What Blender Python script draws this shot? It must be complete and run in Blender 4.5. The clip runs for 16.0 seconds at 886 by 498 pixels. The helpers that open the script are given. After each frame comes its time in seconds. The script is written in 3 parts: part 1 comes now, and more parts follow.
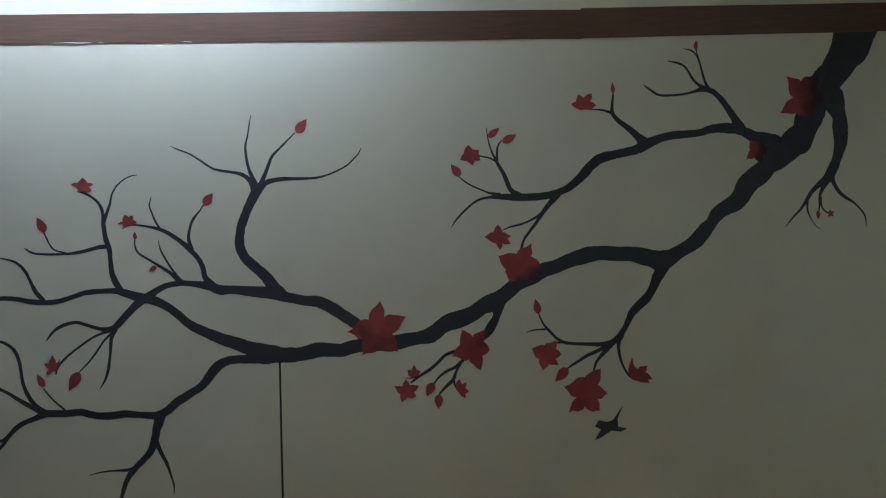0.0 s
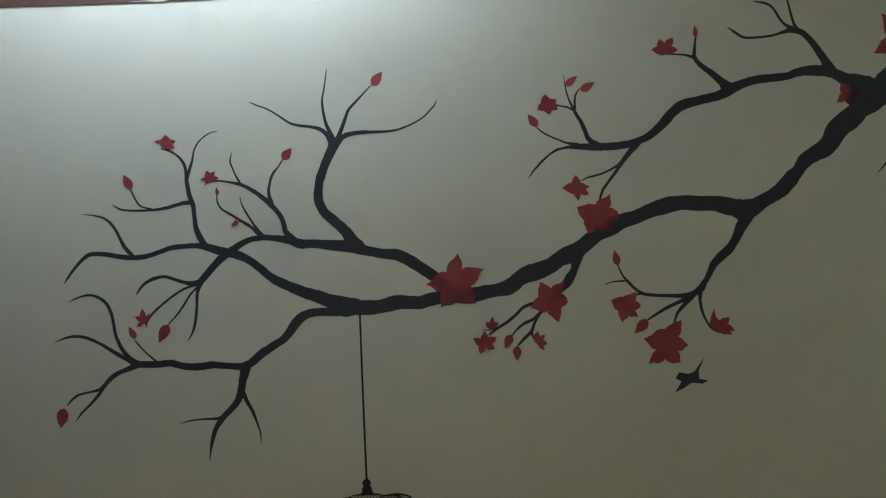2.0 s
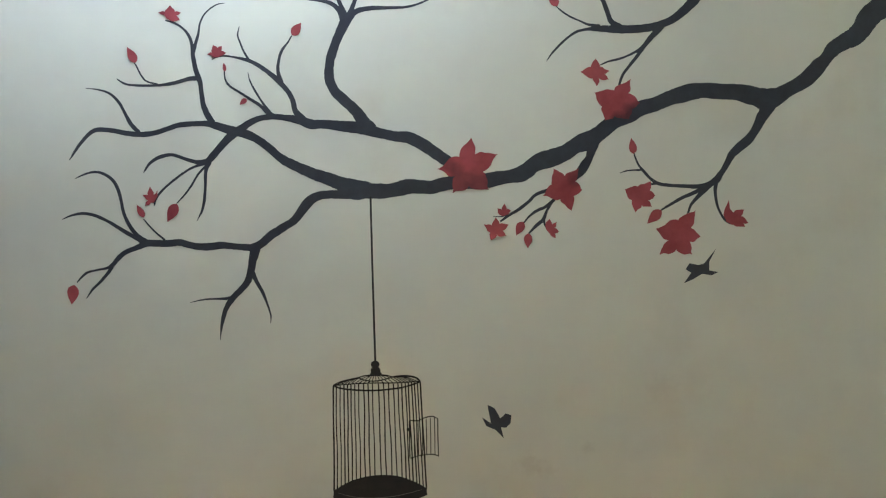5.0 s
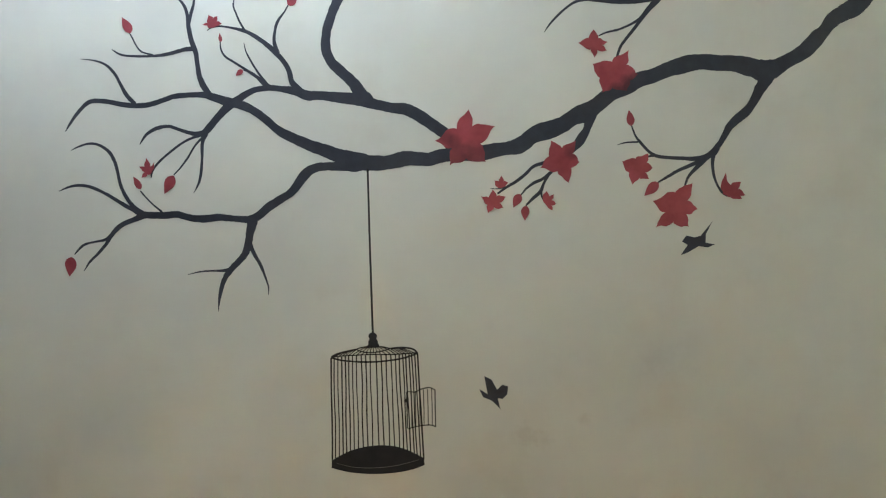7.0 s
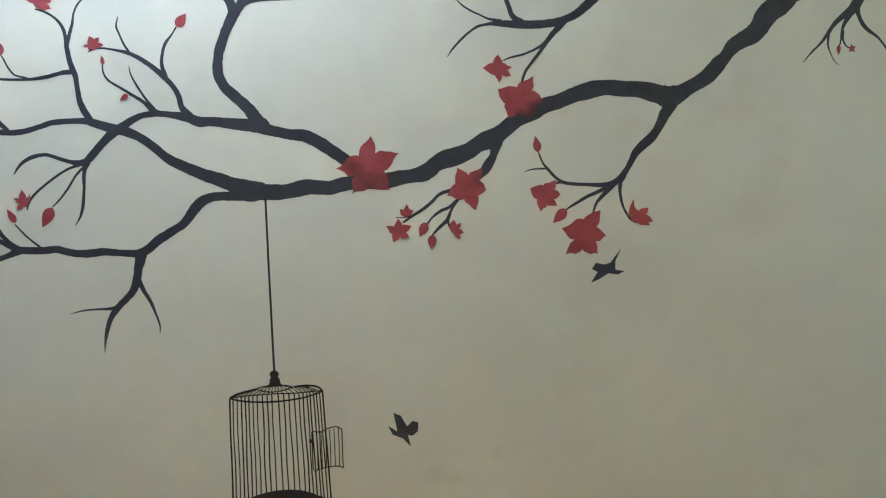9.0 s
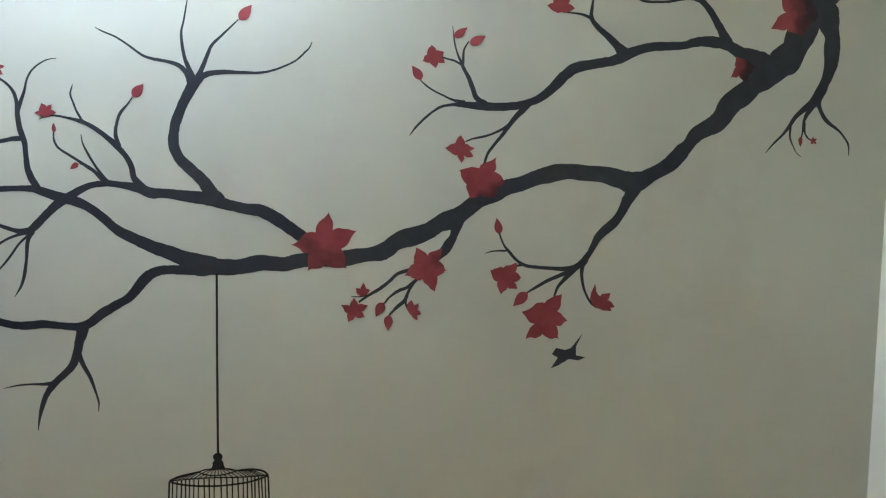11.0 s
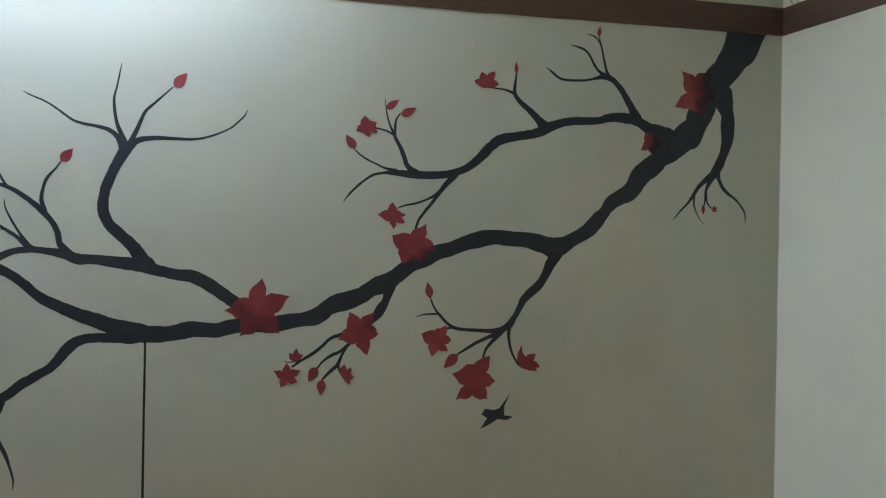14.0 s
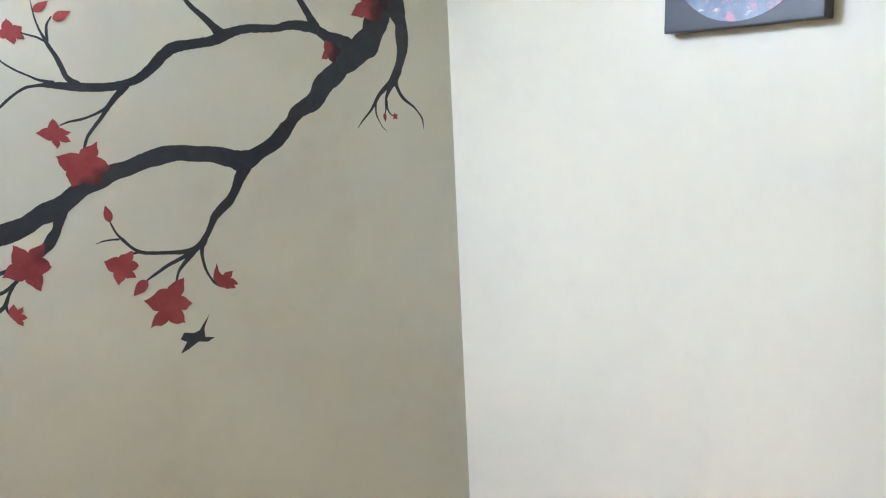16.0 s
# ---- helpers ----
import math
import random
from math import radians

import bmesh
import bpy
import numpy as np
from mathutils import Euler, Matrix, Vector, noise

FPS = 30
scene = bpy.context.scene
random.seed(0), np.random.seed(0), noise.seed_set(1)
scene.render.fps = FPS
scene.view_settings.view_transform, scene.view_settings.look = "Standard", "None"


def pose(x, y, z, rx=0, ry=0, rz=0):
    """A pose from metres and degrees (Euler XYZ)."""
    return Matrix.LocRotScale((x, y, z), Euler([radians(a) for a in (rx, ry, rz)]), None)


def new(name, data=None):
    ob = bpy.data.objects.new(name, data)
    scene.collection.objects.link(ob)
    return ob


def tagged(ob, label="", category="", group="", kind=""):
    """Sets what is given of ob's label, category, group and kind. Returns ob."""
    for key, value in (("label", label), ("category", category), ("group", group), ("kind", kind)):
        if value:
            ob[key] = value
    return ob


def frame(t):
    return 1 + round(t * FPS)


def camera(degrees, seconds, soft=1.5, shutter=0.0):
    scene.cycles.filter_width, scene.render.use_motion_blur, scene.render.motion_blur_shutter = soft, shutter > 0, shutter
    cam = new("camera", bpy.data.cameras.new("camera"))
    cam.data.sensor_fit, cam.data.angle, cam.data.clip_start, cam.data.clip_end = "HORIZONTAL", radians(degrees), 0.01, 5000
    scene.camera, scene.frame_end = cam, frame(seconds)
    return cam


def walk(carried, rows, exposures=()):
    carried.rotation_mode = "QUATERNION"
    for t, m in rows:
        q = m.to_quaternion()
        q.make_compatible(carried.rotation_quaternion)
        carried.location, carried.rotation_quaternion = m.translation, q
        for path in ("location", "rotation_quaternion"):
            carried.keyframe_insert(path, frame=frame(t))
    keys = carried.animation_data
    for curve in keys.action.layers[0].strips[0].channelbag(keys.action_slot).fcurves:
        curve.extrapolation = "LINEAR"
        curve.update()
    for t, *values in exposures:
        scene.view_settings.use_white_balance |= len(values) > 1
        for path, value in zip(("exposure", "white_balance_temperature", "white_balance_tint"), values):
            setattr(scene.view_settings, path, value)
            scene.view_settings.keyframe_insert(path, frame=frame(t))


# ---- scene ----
cam = camera(58.74, 16.0, soft=1.15)
ROWS = [
    (0.0, -0.000, 0.000, 1.570, -6.25, -0.51, 2.84),
    (0.3, 0.001, -0.003, 1.564, -5.52, -0.35, 3.03),
    (0.5, -0.007, 0.002, 1.562, -5.13, -0.51, 3.17),
    (0.8, -0.016, 0.010, 1.560, -4.48, -1.04, 3.34),
    (1.0, -0.023, 0.013, 1.558, -4.07, -1.38, 3.49),
    (1.5, -0.043, 0.016, 1.557, -3.12, -2.30, 3.61),
    (2.0, -0.058, 0.012, 1.557, -2.23, -3.32, 3.60),
    (2.5, -0.067, 0.018, 1.553, -1.82, -4.61, 3.47),
    (3.0, -0.074, 0.027, 1.546, -1.58, -5.81, 3.17),
    (3.5, -0.081, 0.032, 1.538, -1.45, -6.96, 2.84),
    (4.0, -0.088, 0.035, 1.527, -1.56, -8.24, 2.56),
    (4.5, -0.091, 0.039, 1.517, -1.94, -9.44, 2.40),
    (4.7, -0.094, 0.038, 1.515, -2.13, -9.90, 2.37),
    (6.8, -0.095, 0.027, 1.499, -2.27, -12.05, 2.22),
    (7.0, -0.093, 0.030, 1.501, -2.32, -12.17, 2.27),
    (7.5, -0.087, 0.036, 1.498, -2.83, -11.95, 2.44),
    (8.0, -0.072, 0.052, 1.498, -4.02, -11.68, 2.52),
    (8.5, -0.049, 0.076, 1.500, -5.56, -11.25, 2.50),
    (8.8, -0.033, 0.099, 1.505, -6.74, -11.04, 2.34),
    (9.0, -0.024, 0.108, 1.507, -7.53, -10.83, 2.16),
    (9.2, -0.009, 0.117, 1.511, -7.93, -10.58, 1.91),
    (11.3, 0.031, 0.161, 1.562, -9.16, -5.91, -0.09),
    (11.5, 0.024, 0.162, 1.565, -9.32, -5.40, -0.27),
    (12.0, 0.011, 0.159, 1.571, -9.76, -3.98, -0.82),
    (12.5, -0.008, 0.151, 1.576, -10.69, -2.56, -1.23),
    (13.0, -0.034, 0.134, 1.582, -12.26, -1.56, -1.14),
    (13.3, -0.052, 0.125, 1.581, -13.52, -1.32, -1.08),
    (13.5, -0.061, 0.121, 1.579, -14.33, -1.31, -0.96),
    (14.0, -0.071, 0.131, 1.571, -16.60, -2.30, -0.11),
    (14.5, -0.076, 0.132, 1.559, -19.49, -3.79, 1.17),
    (14.8, -0.071, 0.128, 1.552, -22.03, -4.97, 1.87),
    (15.0, -0.076, 0.131, 1.544, -24.38, -5.65, 2.26),
    (15.3, -0.075, 0.133, 1.535, -28.11, -6.55, 2.46),
    (15.5, -0.072, 0.133, 1.530, -30.83, -7.00, 2.48),
    (15.8, -0.069, 0.131, 1.524, -35.47, -7.51, 2.61),
    (16.0, -0.071, 0.128, 1.522, -38.91, -7.97, 2.73),
]
EXPOSURES = [(0.0, 0.47, 6600, 10), (0.5, 0.25, 6650, 10), (1.0, 0.52, 6700, 10), (1.5, 0.79, 6900, 9), (2.0, 0.83, 6900, 9), (3.0, 1.31, 6850, 10), (4.0, 1.71, 6650, 12), (4.5, 1.95, 6600, 12), (7.0, 2.21, 6450, 14), (8.0, 2.28, 6450, 14), (9.0, 2.28, 6450, 13),
    (11.5, 1.64, 6550, 11), (12.5, 1.31, 6620, 11), (13.5, 1.11, 6600, 11), (14.0, 1.19, 6590, 10), (14.5, 1.46, 6620, 11), (15.0, 1.76, 6550, 12), (15.5, 2.29, 6500, 18), (16.0, 2.47, 6500, 19)]
walk(cam, [(t, pose(x, y, z, 90 + pitch, roll, yaw)) for t, x, y, z, yaw, pitch, roll in ROWS], EXPOSURES)

# ---- world and light: a closed room lit by one tube lamp high on the wall ----
world = bpy.data.worlds.new("world")
scene.world = world
world.use_nodes = True
world.node_tree.nodes["Background"].inputs["Color"].default_value = (0.05, 0.05, 0.05, 1)
world.node_tree.nodes["Background"].inputs["Strength"].default_value = 0.2

WALL = 2.10          # y of the painted wall's face
SIDE = 1.564         # x of the side wall's face
LEFT, BACK, TOP = -1.34, -1.9, 2.75
TUBE_POWER = 110.0


# ---- materials ----
def material(name):
    m = bpy.data.materials.new(name)
    m.use_nodes = True
    t = m.node_tree
    return m, t.nodes, t.links, t.nodes["Principled BSDF"]


def noise_node(nodes, links, scale, detail=4.0, rough=0.55, stretch=None):
    co = nodes.new("ShaderNodeTexCoord")
    out = co.outputs["Object"]
    if stretch:
        mp = nodes.new("ShaderNodeMapping")
        mp.inputs["Scale"].default_value = stretch
        links.new(out, mp.inputs["Vector"])
        out = mp.outputs["Vector"]
    n = nodes.new("ShaderNodeTexNoise")
    n.inputs["Scale"].default_value, n.inputs["Detail"].default_value, n.inputs["Roughness"].default_value = scale, detail, rough
    links.new(out, n.inputs["Vector"])
    return n.outputs["Fac"]


def ramp(nodes, links, fac, stops):
    r = nodes.new("ShaderNodeValToRGB")
    while len(r.color_ramp.elements) < len(stops):
        r.color_ramp.elements.new(0.5)
    for e, (p, c) in zip(r.color_ramp.elements, stops):
        e.position, e.color = p, (*c, 1) if len(c) == 3 else c
    links.new(fac, r.inputs["Fac"])
    return r.outputs["Color"]


def mix(nodes, links, a, b, fac, blend="MIX"):
    m = nodes.new("ShaderNodeMix")
    m.data_type, m.blend_type = "RGBA", blend
    for socket, v in ((m.inputs["Factor"], fac), (m.inputs[6], a), (m.inputs[7], b)):
        if isinstance(v, bpy.types.NodeSocket):
            links.new(v, socket)
        elif isinstance(v, tuple):
            socket.default_value = (*v, 1)
        else:
            socket.default_value = v
    return m.outputs[2]


def bump(nodes, links, bsdf, height, strength, distance):
    b = nodes.new("ShaderNodeBump")
    b.inputs["Strength"].default_value, b.inputs["Distance"].default_value = strength, distance
    links.new(height, b.inputs["Height"])
    links.new(b.outputs["Normal"], bsdf.inputs["Normal"])


def stained(nodes, links, colour, spots, tone, grain=40, core=0.2, rag=1.0):
    """Ragged soft stains of one tone, each (x, z, radius, strength), on the painted wall."""
    place = nodes.new("ShaderNodeNewGeometry")
    ragged = noise_node(nodes, links, grain, 4, 0.6)
    for x, z, r, amount in spots:
        d = nodes.new("ShaderNodeVectorMath")
        d.operation = "DISTANCE"
        links.new(place.outputs["Position"], d.inputs[0])
        d.inputs[1].default_value = (x, WALL, z)
        wob = nodes.new("ShaderNodeMath")
        wob.operation = "MULTIPLY_ADD"
        wob.inputs[1].default_value, wob.inputs[2].default_value = rag * r * 2.2 * (1 - core) / 0.8, -rag * r * 1.1 * (1 - core) / 0.8
        links.new(ragged, wob.inputs[0])
        s = nodes.new("ShaderNodeMath")
        s.operation = "ADD"
        links.new(d.outputs["Value"], s.inputs[0])
        links.new(wob.outputs[0], s.inputs[1])
        rng = nodes.new("ShaderNodeMapRange")
        rng.inputs["From Min"].default_value, rng.inputs["From Max"].default_value = r, r * core
        rng.inputs["To Max"].default_value = amount
        links.new(s.outputs[0], rng.inputs["Value"])
        colour = mix(nodes, links, colour, tone, rng.outputs["Result"])
    return colour


def plaster(name, light, dark, stain, smudges=(), rough=0.5):
    """Rolled wall paint: slight colour drift, fine roller stipple, a few hand marks."""
    m, nodes, links, bsdf = material(name)
    base = ramp(nodes, links, noise_node(nodes, links, 1.3, 3), [(0.3, dark), (0.7, light)])
    blotch = ramp(nodes, links, noise_node(nodes, links, 4.5, 6, 0.62), [(0.56, (0, 0, 0)), (0.78, (1, 1, 1))])
    faded = nodes.new("ShaderNodeMath")
    faded.operation = "MULTIPLY"
    faded.inputs[1].default_value = 0.22
    links.new(blotch, faded.inputs[0])
    colour = mix(nodes, links, base, stain, faded.outputs[0])
    if smudges:
        colour = stained(nodes, links, colour, smudges, (0.20, 0.15, 0.10))
    links.new(colour, bsdf.inputs["Base Color"])
    bsdf.inputs["Roughness"].default_value = rough
    bsdf.inputs["Specular IOR Level"].default_value = 0.4
    bump(nodes, links, bsdf, noise_node(nodes, links, 220, 3, 0.6), 0.08, 0.001)
    return m


def paint(name, colour, other, rough, scale=30.0, stains=(), sheen=0.3):
    """Brushed wall paint."""
    m, nodes, links, bsdf = material(name)
    c = ramp(nodes, links, noise_node(nodes, links, scale, 5, 0.6), [(0.32, colour), (0.7, other)])
    if stains:
        c = stained(nodes, links, c, stains, (0.020, 0.014, 0.018), 30, 0.42, 0.5)
    links.new(c, bsdf.inputs["Base Color"])
    bsdf.inputs["Roughness"].default_value = rough
    bump(nodes, links, bsdf, noise_node(nodes, links, 160, 3, 0.6), 0.03, 0.0005)
    bsdf.inputs["Specular IOR Level"].default_value = sheen
    return m


def plain(name, colour, rough, metal=0.0):
    m, nodes, links, bsdf = material(name)
    c = ramp(nodes, links, noise_node(nodes, links, 25, 3), [(0.3, tuple(0.85 * v for v in colour)), (0.7, colour)])
    links.new(c, bsdf.inputs["Base Color"])
    bsdf.inputs["Roughness"].default_value, bsdf.inputs["Metallic"].default_value = rough, metal
    return m


SMUDGES = [(0.186, 0.502, 0.045, 0.13), (0.240, 0.480, 0.030, 0.10), (0.357, 0.544, 0.026, 0.13), (0.564, 0.711, 0.060, 0.07)]
MURAL_WALL = plaster("painted_plaster", (0.605, 0.622, 0.560), (0.565, 0.572, 0.508), (0.44, 0.39, 0.29), SMUDGES, 0.42)
SIDE_WALL = plaster("side_plaster", (0.755, 0.735, 0.61), (0.73, 0.71, 0.585), (0.55, 0.52, 0.44), (), 0.45)
# Back wall out of view, yellowed to send warm light onto the mural.
ROOM_WALL = plaster("room_plaster", (0.77, 0.68, 0.32), (0.73, 0.64, 0.29), (0.55, 0.48, 0.36), (), 0.5)
# Unseen west wall: near-black, to darken the mural's lower left.
WEST_SHADE = plaster("west_shade_dark", (0.105, 0.108, 0.115), (0.088, 0.091, 0.098), (0.07, 0.07, 0.07), (), 0.5)
# Ceiling out of view, tinted warm for its bounce.
CEILING = plaster("ceiling_plaster", (0.80, 0.74, 0.53), (0.77, 0.71, 0.50), (0.66, 0.60, 0.48), (), 0.6)
RED_TONES = ((0.220, 0.034, 0.043), (0.345, 0.064, 0.076))
BLACK = paint("black_paint", (0.014, 0.018, 0.028), (0.022, 0.028, 0.042), 0.6, sheen=0.5)
INK = paint("black_ink", (0.010, 0.011, 0.012), (0.016, 0.017, 0.018), 0.6)
RED = paint("red_paint", *RED_TONES, 0.5, 11.0)
GREY = paint("grey_line_paint", (0.10, 0.10, 0.10), (0.14, 0.14, 0.14), 0.5)

# Stained wood of the band: fine grain along its length.
WOOD, nodes, links, bsdf = material("stained_wood")
grain = noise_node(nodes, links, 14, 6, 0.65, (1, 12, 12))
coarse = noise_node(nodes, links, 2.5, 3)
c = ramp(nodes, links, grain, [(0.3, (0.052, 0.022, 0.013)), (0.72, (0.108, 0.045, 0.027))])
c = mix(nodes, links, c, (0.045, 0.022, 0.016), ramp(nodes, links, coarse, [(0.45, (0, 0, 0)), (0.7, (0.5, 0.5, 0.5))]))
links.new(c, bsdf.inputs["Base Color"])
bsdf.inputs["Roughness"].default_value = 0.5
bsdf.inputs["Specular IOR Level"].default_value = 0.5
bsdf.inputs["Coat Weight"].default_value, bsdf.inputs["Coat Roughness"].default_value, bsdf.inputs["Coat IOR"].default_value = 0.35, 0.55, 1.6
bump(nodes, links, bsdf, grain, 0.15, 0.001)

# Floor out of view: terracotta tiles with darker joints, reddened for warm bounce.
FLOOR, nodes, links, bsdf = material("floor_tiles")
co = nodes.new("ShaderNodeTexCoord")
tiles = nodes.new("ShaderNodeTexBrick")
tiles.offset = 0.0
tiles.inputs["Scale"].default_value, tiles.inputs["Brick Width"].default_value, tiles.inputs["Row Height"].default_value = 1.0, 0.4, 0.4
tiles.inputs["Mortar Size"].default_value = 0.004
tiles.inputs["Color1"].default_value, tiles.inputs["Color2"].default_value, tiles.inputs["Mortar"].default_value = (0.55, 0.28, 0.10, 1), (0.51, 0.25, 0.09, 1), (0.15, 0.12, 0.09, 1)
links.new(co.outputs["Object"], tiles.inputs["Vector"])
links.new(mix(nodes, links, tiles.outputs["Color"], (0.30, 0.20, 0.12), noise_node(nodes, links, 9, 5)), bsdf.inputs["Base Color"])
bsdf.inputs["Roughness"].default_value = 0.35

FRAME_BLACK = plain("black_frame", (0.034, 0.043, 0.056), 0.34)
STEEL = plain("dull_steel", (0.18, 0.17, 0.16), 0.45, 0.9)
LAMP_WHITE = plain("lamp_body_white", (0.75, 0.75, 0.73), 0.4)
TUBE, nodes, links, bsdf = material("lit_tube")
bsdf.inputs["Base Color"].default_value = (0.8, 0.8, 0.8, 1)
bsdf.inputs["Emission Color"].default_value = (0.795, 0.97, 1.30, 1)
bsdf.inputs["Emission Strength"].default_value = TUBE_POWER

# Printed disc: slate blue with pink blossoms and pale flecks.
PRINT, nodes, links, bsdf = material("printed_disc")
c = ramp(nodes, links, noise_node(nodes, links, 18, 4), [(0.3, (0.14, 0.19, 0.27)), (0.7, (0.29, 0.36, 0.46))])
c = mix(nodes, links, c, (0.54, 0.31, 0.38), ramp(nodes, links, noise_node(nodes, links, 30, 4, 0.6), [(0.53, (0, 0, 0)), (0.62, (0.95, 0.95, 0.95))]))
c = mix(nodes, links, c, (0.75, 0.75, 0.80), ramp(nodes, links, noise_node(nodes, links, 55, 3, 0.5, (1, 0.35, 1)), [(0.64, (0, 0, 0)), (0.70, (0.8, 0.8, 0.8))]))
links.new(c, bsdf.inputs["Base Color"])
bsdf.inputs["Roughness"].default_value = 0.25


# ---- mesh helpers ----
def box(bm, lo, hi, bevel=0.0):
    made = bmesh.ops.create_cube(bm, size=1.0)["verts"]
    lo, hi = Vector(lo), Vector(hi)
    for v in made:
        v.co = Vector((lo[i] + (v.co[i] + 0.5) * (hi[i] - lo[i]) for i in range(3)))
    if bevel:
        edges = list({e for v in made for e in v.link_edges})
        bmesh.ops.bevel(bm, geom=edges, offset=bevel, segments=2, affect="EDGES", profile=0.6)


def rod(bm, a, b, r, r2=None, sides=16):
    a, b = Vector(a), Vector(b)
    m = Matrix.Translation((a + b) / 2) @ (b - a).to_track_quat("Z", "Y").to_matrix().to_4x4()
    bmesh.ops.create_cone(bm, cap_ends=True, segments=sides, radius1=r, radius2=r if r2 is None else r2, depth=(b - a).length, matrix=m)


def part(name, bm, mat, parent=None, label="", smooth=False):
    me = bpy.data.meshes.new(name)
    bm.to_mesh(me)
    bm.free()
    me.materials.append(mat)
    if smooth:
        for p in me.polygons:
            p.use_smooth = True
    ob = new(name, me)
    if parent:
        ob.parent = parent
        ob.matrix_parent_inverse = parent.matrix_world.inverted()
    if label:
        tagged(ob, label)
    return ob


def slab(name, lo, hi, mat, label, category):
    bm = bmesh.new()
    box(bm, lo, hi)
    return tagged(part(name, bm, mat), label, category, kind="structure")


# ---- the room ----
T = 0.15
slab("wall_north", (LEFT - T, WALL, -T), (SIDE + T, WALL + T, TOP + T), MURAL_WALL, "pale grey-green painted plaster wall carrying a mural", "wall")
slab("wall_east", (SIDE, BACK - T, -T), (SIDE + T, WALL, TOP + T), SIDE_WALL, "off-white painted plaster side wall", "wall")
# West wall out of view, added dark and close in to cut bounce.
slab("wall_west_unseen", (LEFT - T, BACK - T, -T), (LEFT, WALL, TOP + T), WEST_SHADE, "unseen west wall, made dark and close to shade the mural", "wall")
slab("wall_south", (LEFT, BACK - T, -T), (SIDE, BACK, TOP + T), ROOM_WALL, "unseen cream back wall, coloured to bounce warm light", "wall")
slab("floor", (LEFT, BACK, -T), (SIDE, WALL, 0), FLOOR, "unseen brown tiled floor, coloured to bounce warm light", "floor")
slab("ceiling", (LEFT, BACK, TOP), (SIDE, WALL, TOP + T), CEILING, "unseen plaster ceiling, tinted warm to colour the bounce", "ceiling")


def board(lo, hi, label, rise=0.0, swell=0.0):
    """A wooden board of the band round the walls, with slightly uneven edges."""
    bm = bmesh.new()
    box(bm, lo, hi)
    axis = 0 if hi[0] - lo[0] > hi[1] - lo[1] else 1
    length = hi[axis] - lo[axis]
    cuts = max(2, int(length / 0.05))
    edges = [e for e in bm.edges if abs((e.verts[0].co - e.verts[1].co)[axis]) > 0.5 * length]
    bmesh.ops.subdivide_edges(bm, edges=edges, cuts=cuts, use_grid_fill=True)
    for v in bm.verts:
        v.co.z += (rise + (swell if v.co.z > (lo[2] + hi[2]) / 2 else 0.0)) * (hi[0] - v.co.x) + 0.0012 * noise.noise(Vector((v.co[axis] * 6, v.co.z * 3, 0.5)))
    outer = [e for e in bm.edges if e.is_boundary is False and e.calc_face_angle(0) > 1.0 and abs((e.verts[0].co - e.verts[1].co)[axis]) > 0.01]
    bmesh.ops.bevel(bm, geom=outer, offset=0.0003, segments=2, affect="EDGES")
    return tagged(part("wooden_band", bm, WOOD), label, "wood trim", "wooden band round the walls", "structure")


BAND = 0.0010
board((LEFT, WALL - BAND, 2.106), (0.640, WALL, 2.186), "glossy dark brown stained wooden band above the mural", 0.012, -0.0035)
board((0.640, WALL - BAND - 0.0007, 2.108), (SIDE, WALL, 2.190), "dark brown stained wooden band ending in the corner")
board((SIDE - BAND, BACK, 2.108), (SIDE, WALL - BAND - 0.0007, 2.190), "dark brown stained wooden band along the side wall")


def nail(y, z0, z1, lean, r):
    bm = bmesh.new()
    a, b = (SIDE + 0.004, y, z0), (SIDE - 0.010, y + lean, z1)
    rod(bm, a, b, r, sides=8)
    way = (Vector(b) - Vector(a)).normalized()
    rod(bm, b, Vector(b) + way * 0.0015, r * 1.6, sides=10)
    tagged(part("nail", bm, STEEL), "thin rusty steel nail driven into the side wall", "nail", "nails over the band")


nail(2.060, 2.184, 2.218, 0.006, 0.0011)
nail(2.036, 2.184, 2.203, 0.002, 0.0006)


# ---- the mural ----
tree = tagged(new("mural_tree"), "black painted branches with red blossoms and buds on the wall", "wall mural")
tree.location = (0.5, WALL, 1.3)
cage = tagged(new("mural_birdcage"), "black painted round birdcage with an open door, hung on a cord", "wall mural")
cage.location = (-0.24, WALL, 0.41)
bpy.context.view_layer.update()
coat = [0]


def level(base):
    """Every coat lies a hair above the one before."""
    coat[0] += 1
    return base + 0.000001 * coat[0]


def catmull(pts, step):
    """Points along a smooth curve through pts; every value is carried along."""
    p = [np.array(q, float) for q in pts]
    p = [2 * p[0] - p[1]] + p + [2 * p[-1] - p[-2]]
    out = []
    for a, b, c, d in zip(p, p[1:], p[2:], p[3:]):
        n = max(2, int(np.linalg.norm((c - b)[:2]) / step))
        for i in range(n):
            s = i / n
            out.append(0.5 * (2 * b + (c - a) * s + (2 * a - 5 * b + 4 * c - d) * s * s + (3 * b - a - 3 * c + d) * s ** 3))
    out.append(p[-2])
    return out


